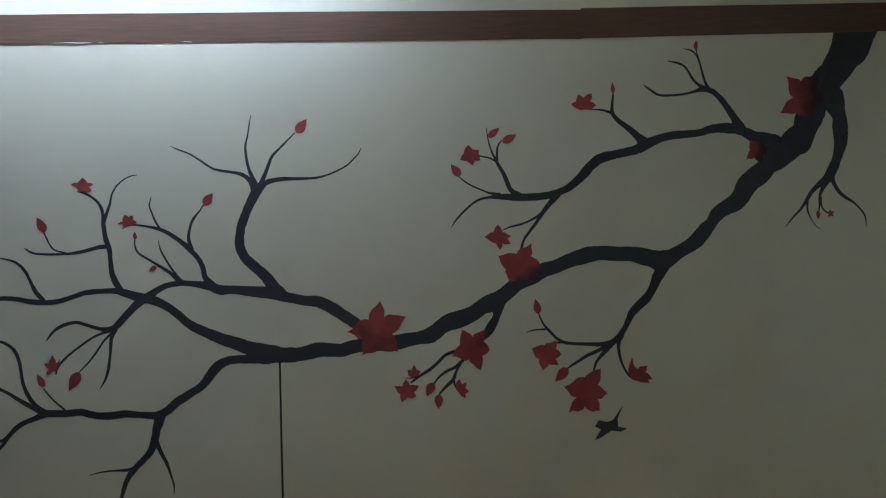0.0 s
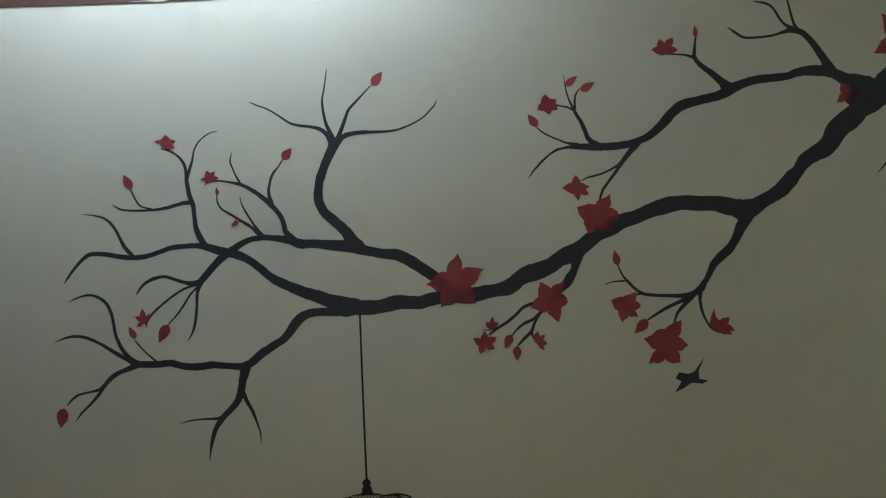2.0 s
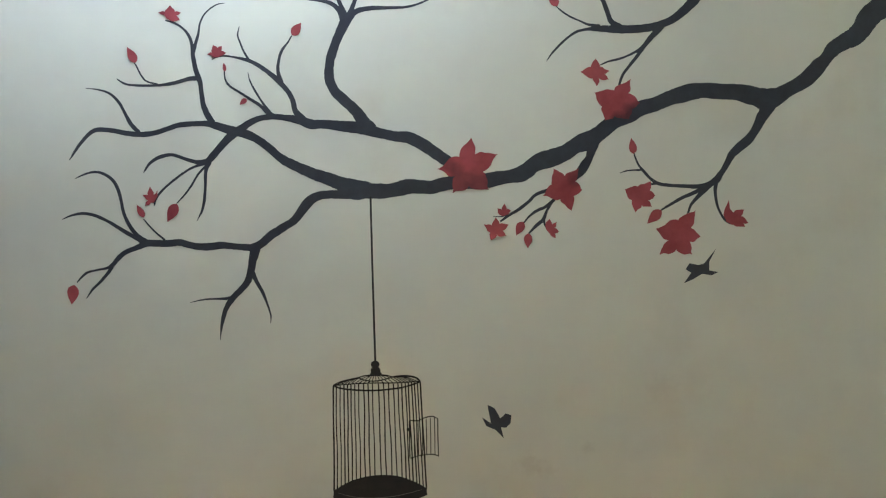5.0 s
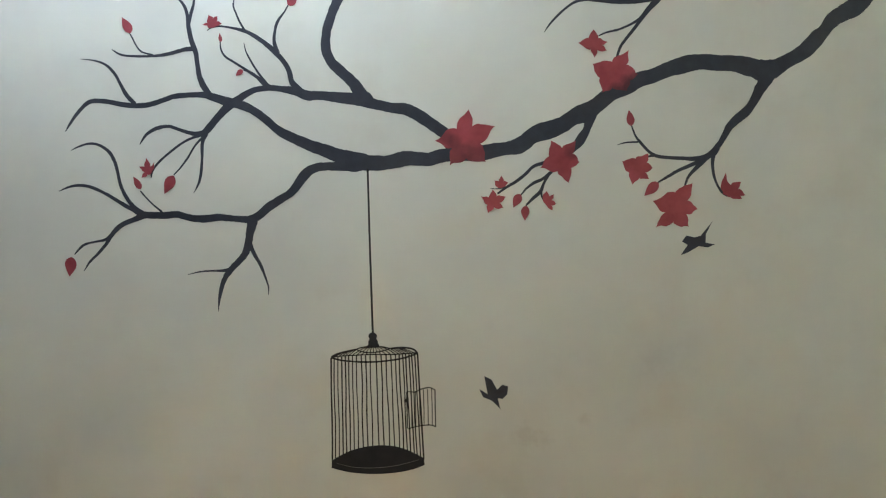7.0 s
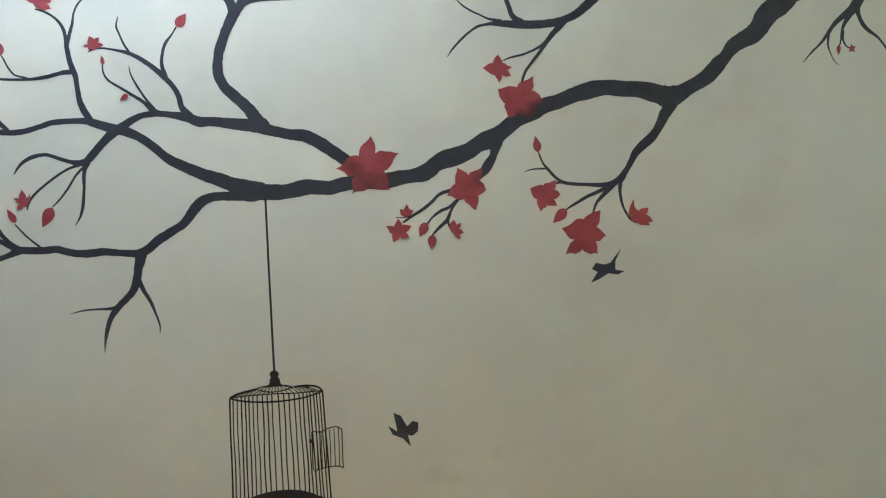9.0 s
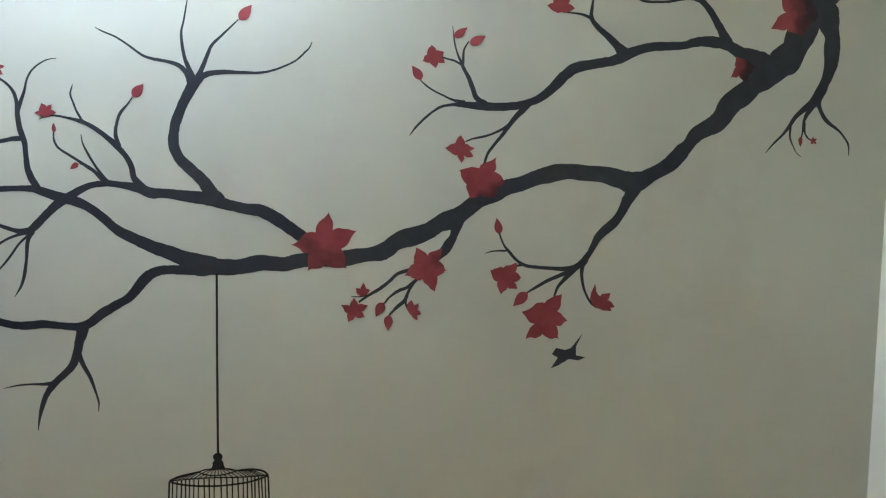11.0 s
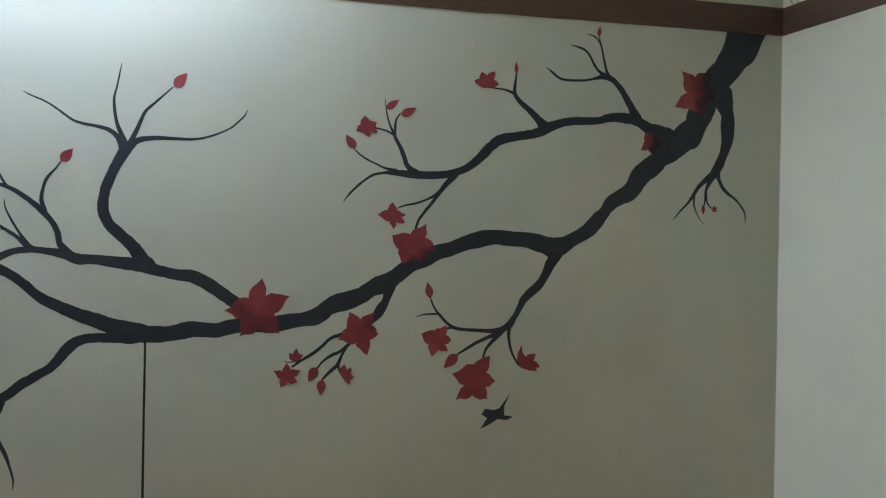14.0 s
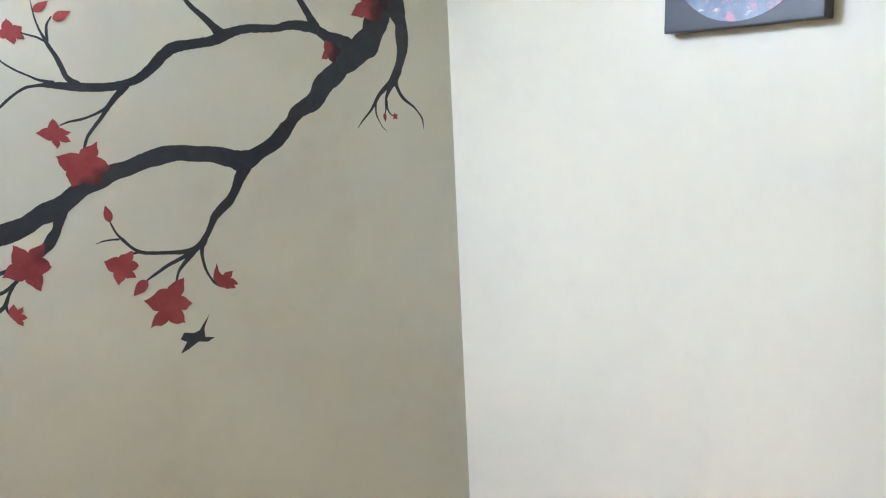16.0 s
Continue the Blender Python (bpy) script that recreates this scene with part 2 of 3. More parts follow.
def stroke(name, pts, parent=None, mat=None, base=0.00012, wobble=1.0, label=""):
    """A brush stroke on the wall through (x, z, width in mm)."""
    line = catmull(pts, 0.003)
    y = WALL - level(base)
    seed = coat[0] * 7.31
    verts, faces, gone = [], [], 0.0
    for i, q in enumerate(line):
        a, b = line[max(0, i - 1)], line[min(len(line) - 1, i + 1)]
        d = (b - a)[:2]
        d = d / (np.linalg.norm(d) + 1e-9)
        side = np.array((-d[1], d[0]))
        w = max(q[2], 0.8) / 2000
        gone += float(np.linalg.norm((q - line[max(0, i - 1)])[:2]))
        if gone < w and name != "trunk":
            w *= max(0.12, math.sqrt(max(0.0, 1 - (1 - gone / w) ** 2)))
        rough = wobble * min(0.0042, w * 0.16)
        for sign in (1, -1):
            n = noise.noise(Vector((q[0] * 24, q[1] * 24, seed + 3 * sign))) + 0.65 * noise.noise(Vector((q[0] * 85, q[1] * 85, seed + 3 * sign)))
            e = q[:2] + side * sign * (w + rough * n + min(0.0009, 0.06 * w) * noise.noise(Vector((q[0] * 170, q[1] * 170, seed - 5 * sign))))
            verts += [(e[0], y, e[1]), (e[0], WALL + 0.001, e[1])]
    for i in range(len(line) - 1):
        k = 4 * i
        faces += [(k, k + 4, k + 6, k + 2), (k, k + 1, k + 5, k + 4), (k + 2, k + 6, k + 7, k + 3)]
    k = 4 * (len(line) - 1)
    faces += [(0, 2, 3, 1), (k, k + 1, k + 3, k + 2)]
    return flat(name, verts, faces, mat or (INK if parent else BLACK), parent or tree, label)


def flat(name, verts, faces, mat, parent, label=""):
    me = bpy.data.meshes.new(name)
    me.from_pydata(verts, [], faces)
    bm = bmesh.new()
    bm.from_mesh(me)
    bmesh.ops.recalc_face_normals(bm, faces=bm.faces)
    bmesh.ops.triangulate(bm, faces=[f for f in bm.faces if len(f.verts) > 4])
    bpy.data.meshes.remove(me)
    return part(name, bm, mat, parent, label)


def patch(name, outline, mat, parent, base, label=""):
    """A flat coat of paint with the given outline in x, z."""
    y = WALL - level(base)
    n = len(outline)
    verts = [(q[0], y, q[1]) for q in outline] + [(q[0], WALL + 0.001, q[1]) for q in outline]
    faces = [tuple(range(n))] + [(i, (i + 1) % n, n + (i + 1) % n, n + i) for i in range(n)]
    return flat(name, verts, faces, mat, parent, label)


def flower(points, stains=()):
    """A painted blossom: tips and notches in turn, joined by swelling petal edges; the black coat below shows through in stains."""
    p = [np.array(q, float) for q in points]
    c = sum(p) / len(p)
    out = []
    for i, a in enumerate(p):
        b = p[(i + 1) % len(p)]
        tip, notch = (a, b) if i % 2 == 0 else (b, a)
        axis = (tip - c) / (np.linalg.norm(tip - c) + 1e-9)
        away = (notch - c) - axis * np.dot(notch - c, axis)
        away = away / (np.linalg.norm(away) + 1e-9)
        size = np.linalg.norm(b - a)
        deep = c + (notch - c) * 0.93
        reach = c + (tip - c) * 1.03
        swell = deep + (reach - deep) * 0.46 + away * size * 0.31
        curl = reach - (reach - deep) * 0.34 - away * size * 0.07
        four = (reach, curl, swell, deep) if i % 2 == 0 else (deep, swell, curl, reach)
        for k in range(12):
            s = k / 12
            q = sum(f * w for f, w in zip(four, ((1 - s) ** 3, 3 * s * (1 - s) ** 2, 3 * s * s * (1 - s), s ** 3)))
            out.append(q + np.array((noise.noise(Vector((q[0] * 70, q[1] * 70, 0.3))), noise.noise(Vector((q[0] * 70, q[1] * 70, 9.3))))) * min(0.0026, 0.09 * size)
                       + axis * math.sin(2.6 * math.pi * s + i) * 4 * s * (1 - s) * min(0.0012, 0.03 * size))
    mat = paint("stained_red_paint", *RED_TONES, 0.5, 11.0, stains) if stains else RED
    return patch("flower", out, mat, tree, 0.0003, "red blossom with the black branch showing through" if stains else "red star-shaped blossom")


def bud(foot, tip, width):
    """A painted bud: a drop from its foot to its pointed tip."""
    a, b = np.array(foot), np.array(tip)
    d = b - a
    side = np.array((-d[1], d[0])) / np.linalg.norm(d)
    prof = [(0, 0.12), (0.08, 0.55), (0.2, 0.88), (0.35, 1.0), (0.5, 0.93), (0.65, 0.72), (0.8, 0.42), (0.92, 0.16), (1, 0.0)]
    bend = 0.07 * np.linalg.norm(d)
    left = [a + d * s + side * (width / 2 * w + bend * s * s) for s, w in prof]
    right = [a + d * s - side * (width / 2 * w - bend * s * s) for s, w in prof[-2::-1]]
    patch("bud", left + right, RED, tree, 0.00027, "pointed red bud")


stroke("trunk", [(1.454, 2.140, 121.2), (1.439, 2.111, 119.6), (1.426, 2.082, 119.0), (1.419, 2.067, 116.4), (1.410, 2.054, 109.4), (1.400, 2.041, 98.4), (1.391, 2.027, 93.3), (1.382, 2.014, 91.1), (1.372, 2.001, 86.9), (1.361, 1.989, 83.3), (1.349, 1.977, 84.6), (1.339, 1.965, 86.5), (1.330, 1.951, 84.4), (1.321, 1.938, 82.0), (1.313, 1.924, 80.6), (1.305, 1.910, 79.1), (1.299, 1.895, 80.2), (1.292, 1.880, 80.3), (1.284, 1.865, 80.5), (1.277, 1.851, 77.1), (1.271, 1.835, 71.2), (1.262, 1.821, 78.9), (1.251, 1.809, 85.0), (1.237, 1.800, 79.9), (1.224, 1.789, 74.6), (1.212, 1.779, 72.4), (1.200, 1.769, 70.6), (1.187, 1.758, 66.2), (1.174, 1.750, 59.2), (1.159, 1.741, 53.7)], wobble=0.35)
stroke("trunk", [(1.187, 1.758, 66.2), (1.174, 1.750, 59.2), (1.159, 1.741, 53.7), (1.148, 1.730, 56.9), (1.136, 1.719, 60.1), (1.123, 1.710, 61.0), (1.109, 1.701, 58.4), (1.097, 1.691, 60.4), (1.087, 1.678, 57.2), (1.078, 1.663, 53.9), (1.068, 1.650, 52.0), (1.056, 1.639, 52.0), (1.040, 1.632, 45.1), (1.026, 1.625, 42.6), (1.011, 1.617, 40.6), (0.999, 1.606, 39.6), (0.989, 1.593, 34.1), (0.979, 1.580, 35.2), (0.967, 1.569, 42.7), (0.956, 1.557, 43.1), (0.945, 1.546, 43.5), (0.933, 1.535, 40.8), (0.919, 1.527, 39.2), (0.905, 1.519, 37.4), (0.890, 1.512, 37.3), (0.876, 1.504, 40.9), (0.861, 1.496, 46.4), (0.845, 1.492, 52.9), (0.829, 1.490, 53.9), (0.812, 1.493, 53.7)], wobble=0.35)
stroke("limb", [(0.852, 1.493, 50.8), (0.835, 1.491, 52.8), (0.819, 1.491, 50.3), (0.803, 1.497, 47.8), (0.787, 1.502, 47.9), (0.771, 1.507, 45.6), (0.756, 1.510, 42.3), (0.740, 1.512, 40.3), (0.723, 1.513, 40.1), (0.707, 1.514, 41.0), (0.691, 1.516, 41.7), (0.675, 1.518, 40.2), (0.659, 1.518, 39.2), (0.643, 1.517, 42.2), (0.627, 1.515, 44.0), (0.611, 1.511, 43.9), (0.596, 1.508, 42.0), (0.580, 1.504, 39.4), (0.565, 1.499, 39.1), (0.550, 1.493, 38.1), (0.534, 1.487, 37.9), (0.519, 1.484, 37.8), (0.503, 1.480, 39.2), (0.488, 1.474, 40.4), (0.473, 1.466, 42.9), (0.459, 1.460, 41.5), (0.444, 1.454, 37.8)], wobble=0.35)
stroke("limb", [(0.473, 1.466, 42.9), (0.459, 1.460, 41.5), (0.444, 1.454, 37.8), (0.429, 1.447, 37.7), (0.415, 1.438, 40.0), (0.403, 1.429, 39.9), (0.390, 1.419, 40.6), (0.376, 1.410, 43.6), (0.361, 1.403, 48.7), (0.346, 1.397, 50.0), (0.331, 1.391, 42.1), (0.317, 1.383, 40.9), (0.303, 1.374, 42.3), (0.288, 1.368, 44.5), (0.273, 1.363, 47.0), (0.257, 1.358, 47.9), (0.241, 1.355, 47.1), (0.226, 1.350, 44.4), (0.212, 1.342, 40.5), (0.199, 1.331, 42.1), (0.185, 1.323, 43.0), (0.169, 1.319, 39.3), (0.153, 1.317, 35.6), (0.137, 1.315, 35.2), (0.120, 1.313, 38.2), (0.104, 1.310, 38.6), (0.088, 1.308, 39.2)], wobble=0.35)
stroke("limb", [(0.120, 1.313, 38.2), (0.104, 1.310, 38.6), (0.088, 1.308, 39.2), (0.072, 1.308, 39.4), (0.056, 1.308, 39.5), (0.040, 1.309, 39.5), (0.024, 1.308, 37.8), (0.008, 1.308, 36.2), (-0.009, 1.306, 35.7), (-0.025, 1.304, 36.6), (-0.041, 1.300, 35.3), (-0.057, 1.297, 35.2), (-0.073, 1.299, 35.6), (-0.089, 1.300, 36.4), (-0.105, 1.302, 37.5), (-0.121, 1.301, 39.2), (-0.137, 1.298, 39.0), (-0.153, 1.295, 37.2), (-0.169, 1.293, 37.9), (-0.185, 1.293, 41.1), (-0.201, 1.294, 41.2), (-0.218, 1.295, 40.8), (-0.234, 1.296, 40.8), (-0.250, 1.295, 43.7), (-0.282, 1.301, 39.1)], wobble=0.35)
stroke("limb", [(-0.207, 1.296, 38.8), (-0.280, 1.313, 37.2), (-0.323, 1.331, 32.7), (-0.367, 1.349, 29.6), (-0.416, 1.374, 25.1), (-0.444, 1.392, 22.1), (-0.472, 1.420, 20.6), (-0.500, 1.442, 20.6), (-0.535, 1.459, 23.5), (-0.578, 1.472, 22.0), (-0.617, 1.485, 16.1), (-0.649, 1.487, 13.1), (-0.693, 1.486, 13.1), (-0.730, 1.476, 13.1), (-0.759, 1.468, 13.1), (-0.795, 1.466, 13.1), (-0.831, 1.471, 13.1), (-0.866, 1.479, 11.6), (-0.902, 1.482, 11.6), (-0.924, 1.472, 10.1), (-0.947, 1.450, 8.7), (-0.968, 1.425, 5.8), (-0.981, 1.408, 1.4)])
stroke("limb", [(0.028, 1.332, 30.1), (-0.008, 1.362, 30.0), (-0.037, 1.384, 30.0), (-0.065, 1.405, 29.9), (-0.090, 1.420, 29.9), (-0.116, 1.430, 29.9), (-0.153, 1.436, 26.8), (-0.197, 1.448, 26.8), (-0.240, 1.460, 29.7), (-0.284, 1.466, 26.7), (-0.328, 1.473, 22.2), (-0.358, 1.474, 23.6), (-0.386, 1.485, 22.1), (-0.423, 1.493, 16.2), (-0.459, 1.497, 14.7), (-0.488, 1.494, 14.7), (-0.511, 1.485, 16.2), (-0.541, 1.468, 19.1), (-0.572, 1.447, 19.1), (-0.596, 1.424, 17.6), (-0.615, 1.403, 17.6), (-0.630, 1.391, 14.7), (-0.649, 1.388, 13.2), (-0.667, 1.392, 10.2), (-0.692, 1.401, 8.8), (-0.720, 1.411, 8.8), (-0.749, 1.407, 10.2), (-0.775, 1.394, 7.3), (-0.791, 1.376, 4.4), (-0.797, 1.367, 1.5)])
stroke("limb", [(-0.222, 1.290, 32.8), (-0.297, 1.289, 23.8), (-0.341, 1.289, 23.8), (-0.369, 1.279, 26.7), (-0.391, 1.258, 25.2), (-0.419, 1.227, 20.8), (-0.450, 1.208, 20.8), (-0.481, 1.190, 22.2), (-0.509, 1.169, 20.7), (-0.535, 1.159, 19.3), (-0.571, 1.163, 17.7), (-0.615, 1.168, 19.2), (-0.659, 1.167, 19.2), (-0.695, 1.172, 17.7), (-0.723, 1.181, 17.6), (-0.752, 1.181, 19.1), (-0.781, 1.182, 19.1), (-0.810, 1.183, 19.0), (-0.833, 1.174, 14.6), (-0.863, 1.163, 13.2), (-0.885, 1.148, 13.2), (-0.901, 1.131, 11.7), (-0.917, 1.110, 8.8), (-0.941, 1.085, 7.3), (-0.964, 1.065, 5.8), (-0.982, 1.042, 1.5)])
stroke("limb", [(1.233, 1.766, 51.1), (1.189, 1.790, 64.2), (1.149, 1.811, 47.0), (1.120, 1.822, 33.4), (1.084, 1.840, 28.2), (1.049, 1.849, 29.7), (0.997, 1.847, 24.5), (0.955, 1.837, 21.1), (0.879, 1.833, 22.4), (0.838, 1.824, 23.9), (0.805, 1.810, 28.5), (0.764, 1.795, 25.1), (0.716, 1.787, 23.4), (0.676, 1.779, 26.3), (0.652, 1.763, 27.7), (0.629, 1.740, 26.1), (0.606, 1.717, 22.9), (0.575, 1.698, 19.8), (0.536, 1.685, 19.6), (0.498, 1.681, 19.5), (0.452, 1.680, 20.8), (0.415, 1.682, 17.7), (0.385, 1.685, 14.7), (0.359, 1.684, 7.3), (0.333, 1.679, 6.6), (0.311, 1.666, 5.8), (0.289, 1.648, 5.8), (0.268, 1.627, 5.0), (0.254, 1.608, 1.4)])
stroke("limb", [(1.215, 1.768, 50.0), (1.185, 1.774, 52.0), (1.162, 1.780, 46.0), (1.150, 1.784, 36.0)], wobble=0.3)
stroke("branch", [(-0.194, 1.447, 29.8), (-0.222, 1.471, 35.6), (-0.239, 1.499, 28.2), (-0.259, 1.520, 26.7), (-0.279, 1.540, 26.6), (-0.296, 1.562, 26.6), (-0.304, 1.595, 25.1), (-0.298, 1.632, 23.6), (-0.285, 1.668, 23.6), (-0.267, 1.704, 23.6), (-0.256, 1.723, 26.5), (-0.246, 1.741, 26.5)])
stroke("branch", [(-0.600, 1.477, 10.0), (-0.619, 1.506, 16.1), (-0.628, 1.537, 13.1), (-0.630, 1.571, 11.7), (-0.631, 1.594, 13.1), (-0.639, 1.624, 13.1), (-0.642, 1.653, 11.6), (-0.642, 1.682, 8.7), (-0.647, 1.705, 7.3), (-0.660, 1.723, 5.8), (-0.681, 1.738, 5.8), (-0.702, 1.745, 2.9)])
stroke("branch", [(1.363, 1.957, 76.3), (1.363, 1.924, 63.8), (1.366, 1.910, 62.2), (1.369, 1.896, 58.8), (1.374, 1.882, 47.0), (1.378, 1.868, 42.6), (1.379, 1.853, 45.6), (1.379, 1.839, 46.6), (1.379, 1.824, 46.0), (1.379, 1.810, 43.1), (1.378, 1.795, 39.6), (1.375, 1.781, 35.7), (1.371, 1.767, 31.7), (1.366, 1.754, 28.4), (1.360, 1.740, 29.1), (1.354, 1.727, 31.6), (1.334, 1.697, 27.7), (1.310, 1.682, 17.3), (1.283, 1.658, 12.0), (1.266, 1.634, 10.3), (1.248, 1.611, 6.8), (1.225, 1.590, 5.1), (1.202, 1.565, 1.7)], wobble=0.5)
stroke("branch", [(0.843, 1.491, 54.4), (0.829, 1.457, 34.0), (0.821, 1.445, 30.8), (0.815, 1.432, 27.7), (0.809, 1.419, 26.1), (0.802, 1.407, 22.9), (0.794, 1.395, 23.5), (0.784, 1.384, 25.8), (0.773, 1.375, 26.1), (0.762, 1.367, 25.4), (0.751, 1.357, 23.8), (0.741, 1.347, 21.3), (0.735, 1.334, 18.0), (0.728, 1.321, 16.2), (0.721, 1.308, 15.1), (0.713, 1.297, 16.8), (0.704, 1.284, 20.4), (0.683, 1.272, 15.6), (0.654, 1.268, 12.4), (0.615, 1.271, 9.3), (0.575, 1.275, 9.2), (0.549, 1.280, 9.1), (0.528, 1.293, 7.6), (0.508, 1.315, 7.6), (0.495, 1.331, 5.3), (0.485, 1.353, 4.5), (0.481, 1.367, 3.0)], wobble=0.5)
stroke("branch", [(-0.524, 1.164, 26.7), (-0.536, 1.126, 20.8), (-0.542, 1.100, 19.3), (-0.556, 1.067, 17.8), (-0.577, 1.044, 16.3), (-0.599, 1.023, 16.3), (-0.616, 1.001, 13.4), (-0.628, 0.971, 10.4), (-0.636, 0.941, 5.9), (-0.641, 0.911, 1.5)])
stroke("branch", [(0.372, 1.412, 46.0), (0.371, 1.391, 37.8), (0.369, 1.377, 27.4), (0.365, 1.363, 20.5), (0.360, 1.351, 21.4), (0.352, 1.339, 25.4), (0.344, 1.327, 25.8), (0.334, 1.317, 22.8), (0.323, 1.309, 22.8), (0.313, 1.299, 21.6), (0.320, 1.291, 17.6)], wobble=0.5)
stroke("branch", [(1.106, 1.828, 13.3), (1.082, 1.849, 26.5), (1.061, 1.882, 21.5), (1.039, 1.916, 18.1), (1.021, 1.938, 16.4), (1.003, 1.953, 16.3), (0.978, 1.959, 14.6), (0.952, 1.953, 8.1), (0.918, 1.946, 6.4), (0.876, 1.944, 6.4), (0.848, 1.947, 6.4), (0.826, 1.961, 6.3), (0.806, 1.976, 1.6)])
stroke("branch", [(-0.372, 1.479, 23.6), (-0.395, 1.509, 14.7), (-0.400, 1.535, 13.3), (-0.411, 1.558, 13.2), (-0.431, 1.584, 13.2), (-0.451, 1.604, 13.2), (-0.479, 1.625, 10.2), (-0.503, 1.639, 8.8), (-0.535, 1.648, 5.8), (-0.564, 1.653, 4.4), (-0.586, 1.650, 2.9), (-0.597, 1.644, 1.5)])
stroke("twig", [(-0.795, 1.469, 11.6), (-0.814, 1.491, 11.6), (-0.826, 1.518, 8.7), (-0.839, 1.548, 7.2), (-0.859, 1.571, 5.8), (-0.887, 1.582, 4.3), (-0.918, 1.587, 1.4)])
stroke("twig", [(-0.642, 1.660, 8.7), (-0.634, 1.682, 8.7), (-0.624, 1.708, 6.5), (-0.618, 1.732, 5.1), (-0.606, 1.754, 4.4), (-0.587, 1.770, 3.6), (-0.569, 1.779, 2.9), (-0.552, 1.781, 1.5)])
stroke("twig", [(-0.628, 1.601, 11.7), (-0.655, 1.600, 10.2), (-0.692, 1.592, 8.7), (-0.721, 1.588, 7.3), (-0.757, 1.587, 5.8), (-0.800, 1.590, 5.8), (-0.821, 1.595, 5.8), (-0.838, 1.607, 2.2)])
stroke("twig", [(-0.735, 1.589, 4.4), (-0.764, 1.598, 4.3), (-0.777, 1.615, 4.3), (-0.785, 1.636, 3.6), (-0.790, 1.645, 2.2)])
stroke("twig", [(-0.635, 1.386, 8.8), (-0.672, 1.375, 5.9), (-0.703, 1.358, 5.9), (-0.741, 1.331, 5.8), (-0.764, 1.310, 5.8), (-0.774, 1.296, 5.8), (-0.778, 1.281, 2.9)])
stroke("twig", [(-0.628, 1.385, 7.3), (-0.656, 1.360, 5.1), (-0.679, 1.328, 5.1), (-0.699, 1.305, 4.4), (-0.720, 1.285, 2.9)])
stroke("twig", [(-0.624, 1.392, 13.2), (-0.637, 1.365, 8.8), (-0.642, 1.328, 7.3), (-0.648, 1.291, 7.3), (-0.657, 1.262, 5.9), (-0.673, 1.236, 1.5)])
stroke("twig", [(-0.256, 1.721, 19.1), (-0.266, 1.750, 13.2), (-0.285, 1.770, 10.3), (-0.314, 1.779, 7.3), (-0.343, 1.784, 7.3), (-0.365, 1.792, 5.9), (-0.392, 1.812, 5.1), (-0.420, 1.831, 4.4), (-0.448, 1.843, 3.6), (-0.465, 1.852, 1.5)])
stroke("twig", [(-0.250, 1.727, 16.2), (-0.261, 1.760, 11.8), (-0.270, 1.785, 8.8), (-0.275, 1.815, 7.3), (-0.276, 1.845, 5.9), (-0.269, 1.874, 4.4), (-0.263, 1.903, 3.7), (-0.258, 1.927, 1.5)])
stroke("twig", [(-0.250, 1.730, 14.7), (-0.233, 1.763, 10.3), (-0.221, 1.790, 8.8), (-0.209, 1.816, 7.4), (-0.190, 1.835, 5.9), (-0.169, 1.855, 4.4), (-0.146, 1.877, 2.9)])
stroke("twig", [(-0.252, 1.724, 19.1), (-0.230, 1.746, 14.7), (-0.206, 1.754, 11.8), (-0.176, 1.756, 10.3), (-0.132, 1.755, 7.4), (-0.094, 1.756, 5.9), (-0.057, 1.766, 5.2), (-0.018, 1.784, 4.4), (0.005, 1.804, 4.5), (0.016, 1.815, 3.7), (0.023, 1.829, 1.5)])
stroke("twig", [(-0.500, 1.636, 5.9), (-0.513, 1.660, 5.1), (-0.521, 1.683, 4.4), (-0.526, 1.702, 4.4), (-0.520, 1.724, 1.5)])
stroke("twig", [(-0.424, 1.579, 11.8), (-0.432, 1.611, 8.8), (-0.427, 1.640, 7.3), (-0.418, 1.661, 7.3), (-0.402, 1.680, 4.4), (-0.390, 1.697, 2.9)])
stroke("twig", [(-0.447, 1.495, 14.7), (-0.467, 1.509, 11.8), (-0.483, 1.525, 8.8), (-0.507, 1.543, 7.3), (-0.534, 1.562, 5.9), (-0.558, 1.579, 5.1), (-0.567, 1.597, 4.4), (-0.567, 1.616, 2.9)])
stroke("twig", [(-0.458, 1.503, 10.3), (-0.478, 1.534, 5.9), (-0.495, 1.566, 5.1), (-0.505, 1.590, 3.7), (-0.508, 1.611, 1.5)])
stroke("twig", [(-0.472, 1.514, 8.8), (-0.493, 1.535, 5.9), (-0.515, 1.544, 2.9)])
stroke("twig", [(-0.900, 1.134, 8.8), (-0.916, 1.123, 7.3), (-0.945, 1.118, 5.8), (-0.970, 1.113, 5.8), (-0.986, 1.102, 5.8), (-1.001, 1.087, 2.9)])
stroke("twig", [(-0.803, 1.182, 14.7), (-0.830, 1.205, 11.7), (-0.847, 1.231, 10.2), (-0.858, 1.262, 8.8), (-0.862, 1.299, 8.7), (-0.867, 1.329, 8.7), (-0.880, 1.355, 8.7), (-0.904, 1.372, 7.3), (-0.929, 1.375, 5.8), (-0.954, 1.368, 4.3), (-0.973, 1.360, 1.4)])
stroke("twig", [(-0.803, 1.179, 14.7), (-0.838, 1.201, 11.7), (-0.865, 1.219, 10.2), (-0.899, 1.244, 8.7), (-0.934, 1.263, 8.7), (-0.962, 1.269, 7.3), (-0.991, 1.266, 5.8), (-1.019, 1.256, 1.5)])
